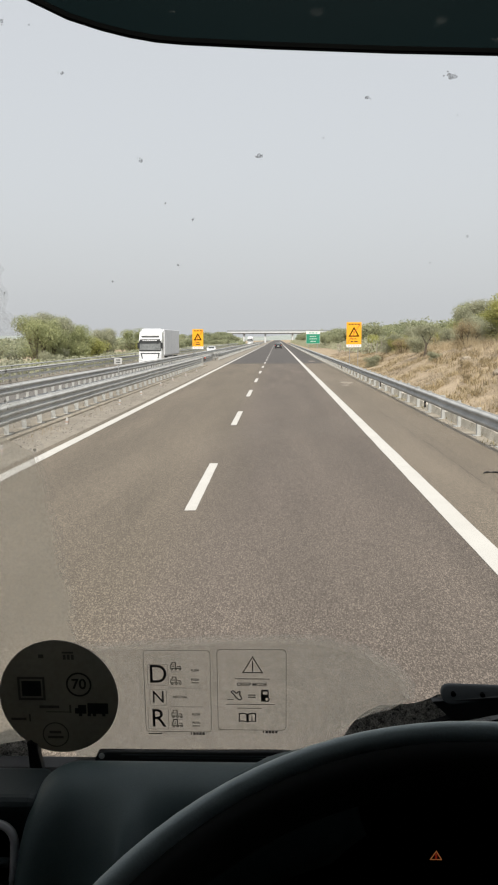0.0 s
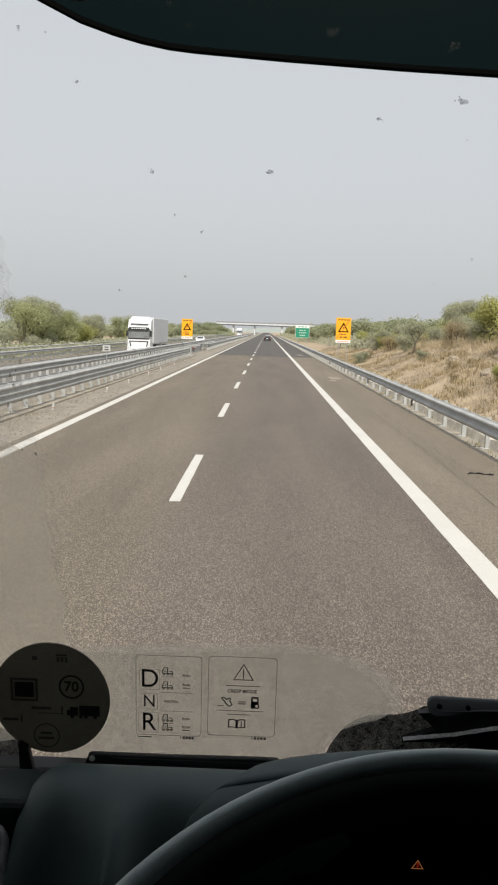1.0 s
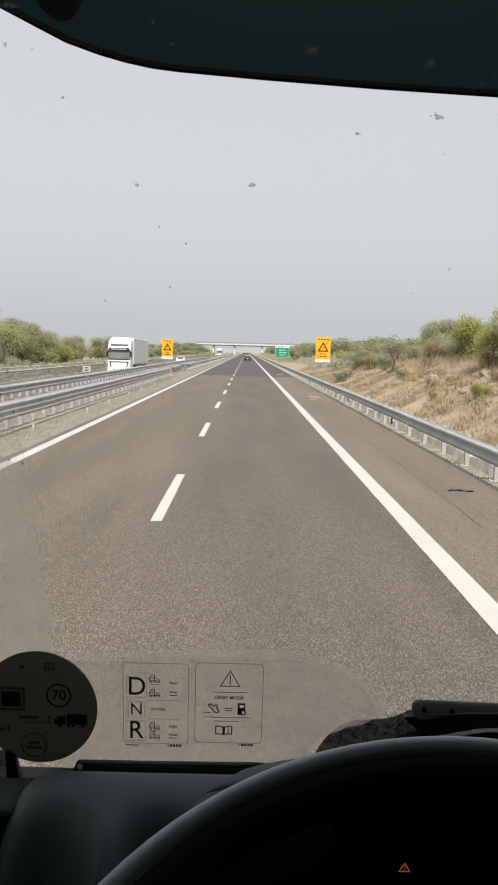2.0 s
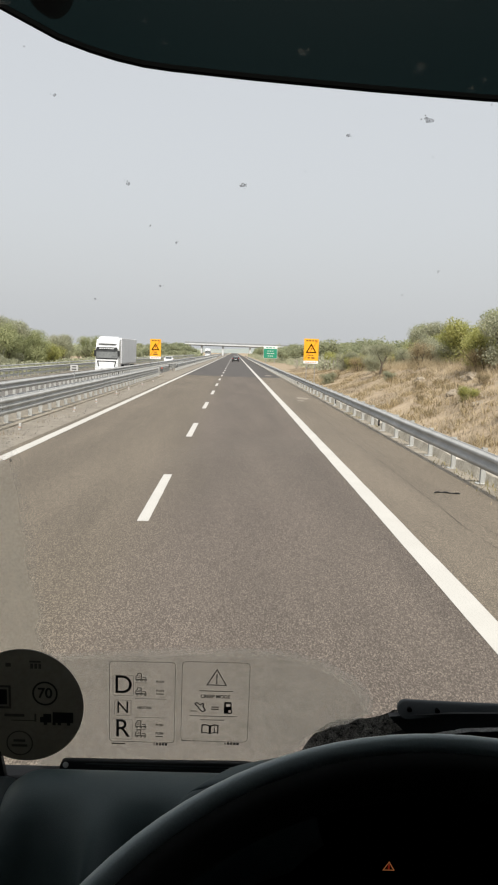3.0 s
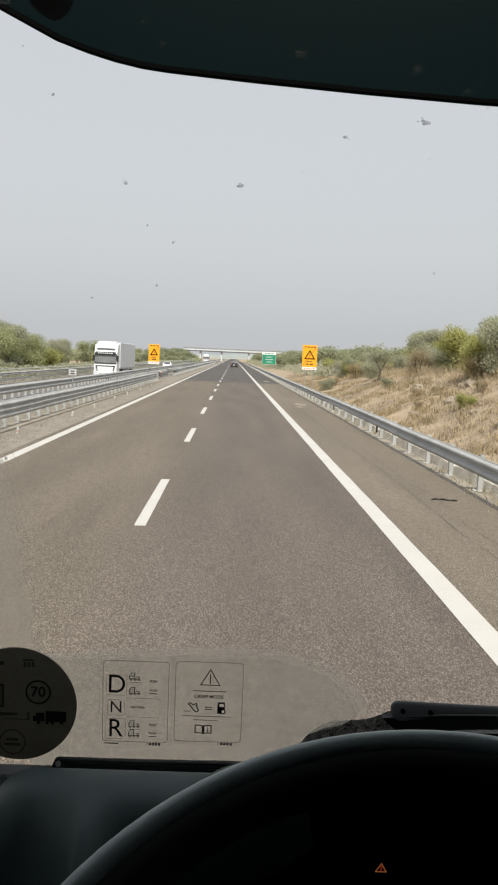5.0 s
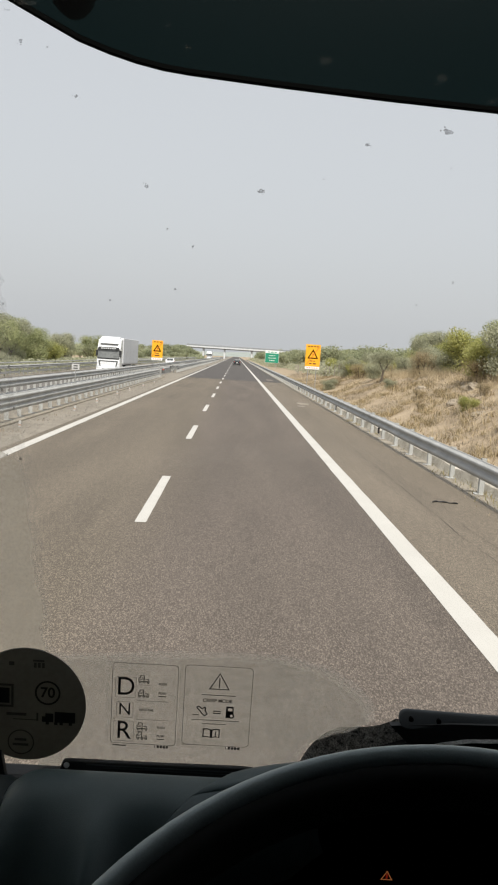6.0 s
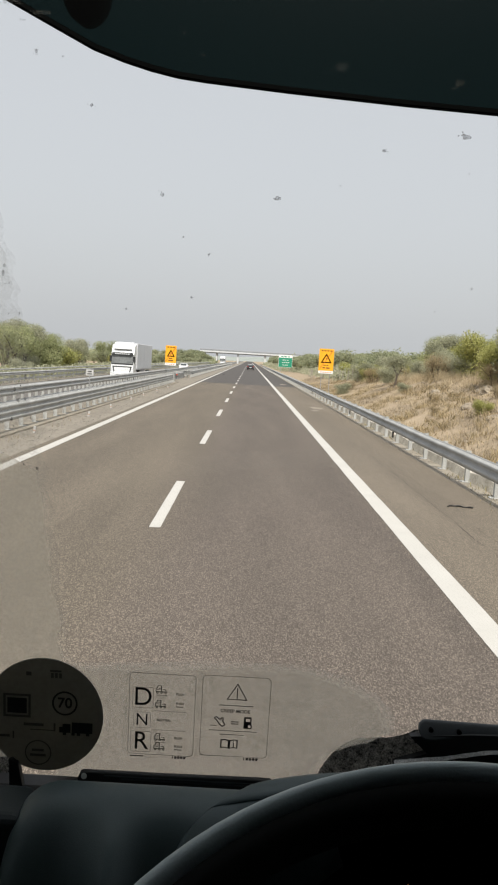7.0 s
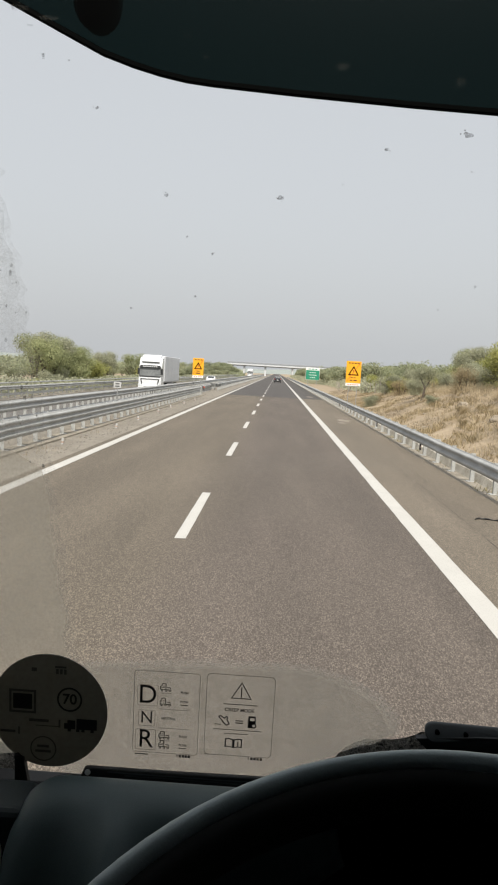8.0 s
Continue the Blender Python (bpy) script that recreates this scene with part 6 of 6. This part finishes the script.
def torus(big, small, tall, lift=0.0, n=96, k=16):
    b = bmesh.new()
    rg = []
    for i in range(n):
        a = 2 * math.pi * i / n
        rg.append([b.verts.new(((big + small * math.cos(2 * math.pi * j / k)) * math.cos(a), (big + small * math.cos(2 * math.pi * j / k)) * math.sin(a),
                                lift + tall * math.sin(2 * math.pi * j / k))) for j in range(k)])
    for i in range(n):
        for j in range(k):
            b.faces.new((rg[i][j], rg[(i + 1) % n][j], rg[(i + 1) % n][(j + 1) % k], rg[i][(j + 1) % k]))
    bmesh.ops.recalc_face_normals(b, faces=b.faces[:])
    return b


# One rim in two tones: painted shade on the core, painted highlight outside.
part("rim", torus(0.2440, 0.0160, 0.016, -0.003), "rim_black", sw, "padded rim, its shaded face put in as near-black", smooth=True)
part("rim_band", torus(0.2542, 0.0115, 0.0160, 0.0), "wheel_grip", sw, "outer edge of the rim, its highlight put in as pale colour", smooth=True)
part("hub", box(-0.09, 0.09, -0.09, 0.07, -0.06, -0.015, 0.02, 3), "dash_dark", sw)
# Spokes take the shade black in place of their own grey.
for a in (0, 180, 250, 290):
    s = part("spoke", box(0.06, 0.225, -0.022, 0.022, -0.045, -0.015, 0.008, 2), "display", sw)
    s.matrix_local = pose(0, 0, 0, 0, 0, a)
part("column", rod((0, 0, -0.05), (0, 0, -0.42), 0.04, 0.05, 14), "dash_dark", sw)

# wiper, outside at the foot of the glass
wp = thing("wiper", (-0.39, 0.995, 2.042), "black windscreen wiper arm, parked at the foot of the glass", "wiper")
b = prism([(-0.005, 0.0215), (-0.0035, 0.0268), (0.001, 0.0298), (0.006, 0.0306), (0.081, 0.0292), (0.40, 0.026), (0.40, 0.0190), (0.082, 0.0200), (0.012, 0.0122), (0.003, 0.0123), (-0.003, 0.0155)], "y", -0.014, -0.006, 0.002, 2)
for v in b.verts:
    v.co.y += (v.co.z - 0.022) * 0.9      # the face leans back
part("arm", b, "wiper", wp, "satin black arm", smooth=True)
for ax, az in ((0.010, 0.0225), (0.045, 0.0218)):
    part("arm_hole", lathe([(0.0, -0.0165), (0.0030, -0.0160), (0.0030, -0.010)], 12, "y"), "display", wp).location = (ax, (az - 0.022) * 0.9, az)
part("blade", prism([(0.004, 0.016), (0.06, 0.022), (0.40, 0.034), (0.40, -0.030), (0.004, -0.030)], "y", -0.008, 0.004), "rubber", wp, "rubber blade")
edge = [(-0.034, -0.0166), (0.026, -0.0087), (0.0805, 0.0022), (0.136, 0.0050), (0.40, 0.0165)]
b = bmesh.new()
seam = []
for (xa, za), (xb, zb) in zip(edge, edge[1:]):
    for u in range(12):
        x, z = xa + (xb - xa) * u / 12, za + (zb - za) * u / 12
        d, e = random.uniform(0, 0.0008), random.uniform(0, 0.0008)
        seam.append([b.verts.new(q) for q in ((x, -0.0250, z - 0.0012 - d), (x, -0.0200, z + 0.0006 + e), (x, -0.0190, z - 0.001), (x, -0.0235, z - 0.0026 - d))])
for c0, c1 in zip(seam, seam[1:]):
    for k in range(4):
        b.faces.new((c0[k], c1[k], c1[(k + 1) % 4], c0[(k + 1) % 4]))
bmesh.ops.recalc_face_normals(b, faces=b.faces[:])
part("spring_strip", b, "grime_pale", wp, "dusty pale edge of the blade")
# Added plate: fills the dark area below the arm, over the cover's end.
part("strip_carrier", prism([(-0.034, -0.024), (0.40, 0.006), (0.40, 0.030), (0.06, 0.021), (0.004, 0.0165), (-0.016, 0.0150), (0.006, -0.006), (-0.034, -0.0200)], "y", -0.0188, -0.0078), "rubber", wp, "black plate filling the dark area under the arm")


part("scuttle", box(0.02, 1.45, 0.006, 0.045, -0.09, 0.010, 0.006, 2), "wiper", wp, "matt black scuttle panel")


CREST = [(0.0, -0.030), (0.012, -0.006), (0.024, 0.008), (0.041, 0.020), (0.052, 0.0240), (0.075, 0.0256), (0.093, 0.0276), (0.112, 0.033), (0.121, 0.039), (0.18, 0.040)]


def crest_z(x):
    for (x0, z0), (x1, z1) in zip(CREST, CREST[1:]):
        if x <= x1:
            return z0 + (z1 - z0) * (x - x0) / (x1 - x0)
    return CREST[-1][1]


def grime_lump(x, z, w, h):
    """A cover caked with dust: it climbs quickly, runs level, then climbs to the arm."""
    b = bmesh.new()
    cols = []
    n = 40
    for i in range(n + 1):
        u = i / n
        top = crest_z(u * 0.18) * h / 0.040 + 0.0016 * noise.noise(Vector((u * 22, z * 50, 0)))
        zs = [z - 0.05 + (top + 0.05) * k / 4 for k in range(5)]
        cols.append([b.verts.new((x + u * w, glass_y(z) + 0.012 + 0.002 * noise.noise(Vector((u * 9, k * 3.0, 4))) + 0.010 * k / 4, zs[k])) for k in range(5)])
    for c0, c1 in zip(cols, cols[1:]):
        for k in range(4):
            b.faces.new((c0[k], c1[k], c1[k + 1], c0[k + 1]))
    bmesh.ops.solidify(b, geom=b.faces[:], thickness=0.004)
    return b


gl = part("wiper_linkage_cover", grime_lump(-0.517, 2.0220, 0.176, 0.039), "grime")
tagged(gl, "dust-speckled dark cover over the wiper linkage", "wiper cover")
gl2 = part("wiper_linkage_cover", grime_lump(-1.02, 1.985, 0.13, 0.022), "grime")
tagged(gl2, "dust-speckled dark cover at the windscreen corner", "wiper cover")

# front wheels and lower body on which the cab stands
fw = thing("front_axle", (0, -0.1, 0.0), "front wheels and axle beam carrying the cab", "axle")
part("axle_beam", rod((-0.95, 0, 0.5), (0.95, 0, 0.5), 0.06), "black_plastic", fw)
part("chassis_rail", box(-0.45, -0.30, -1.2, 1.05, 0.55, 0.999), "black_plastic", fw)
part("chassis_rail", box(0.30, 0.45, -1.2, 1.05, 0.55, 0.999), "black_plastic", fw)
for s in (-1, 1):
    wheel_parts(fw, s * 1.03, 0, 0.5, 0.31, s)
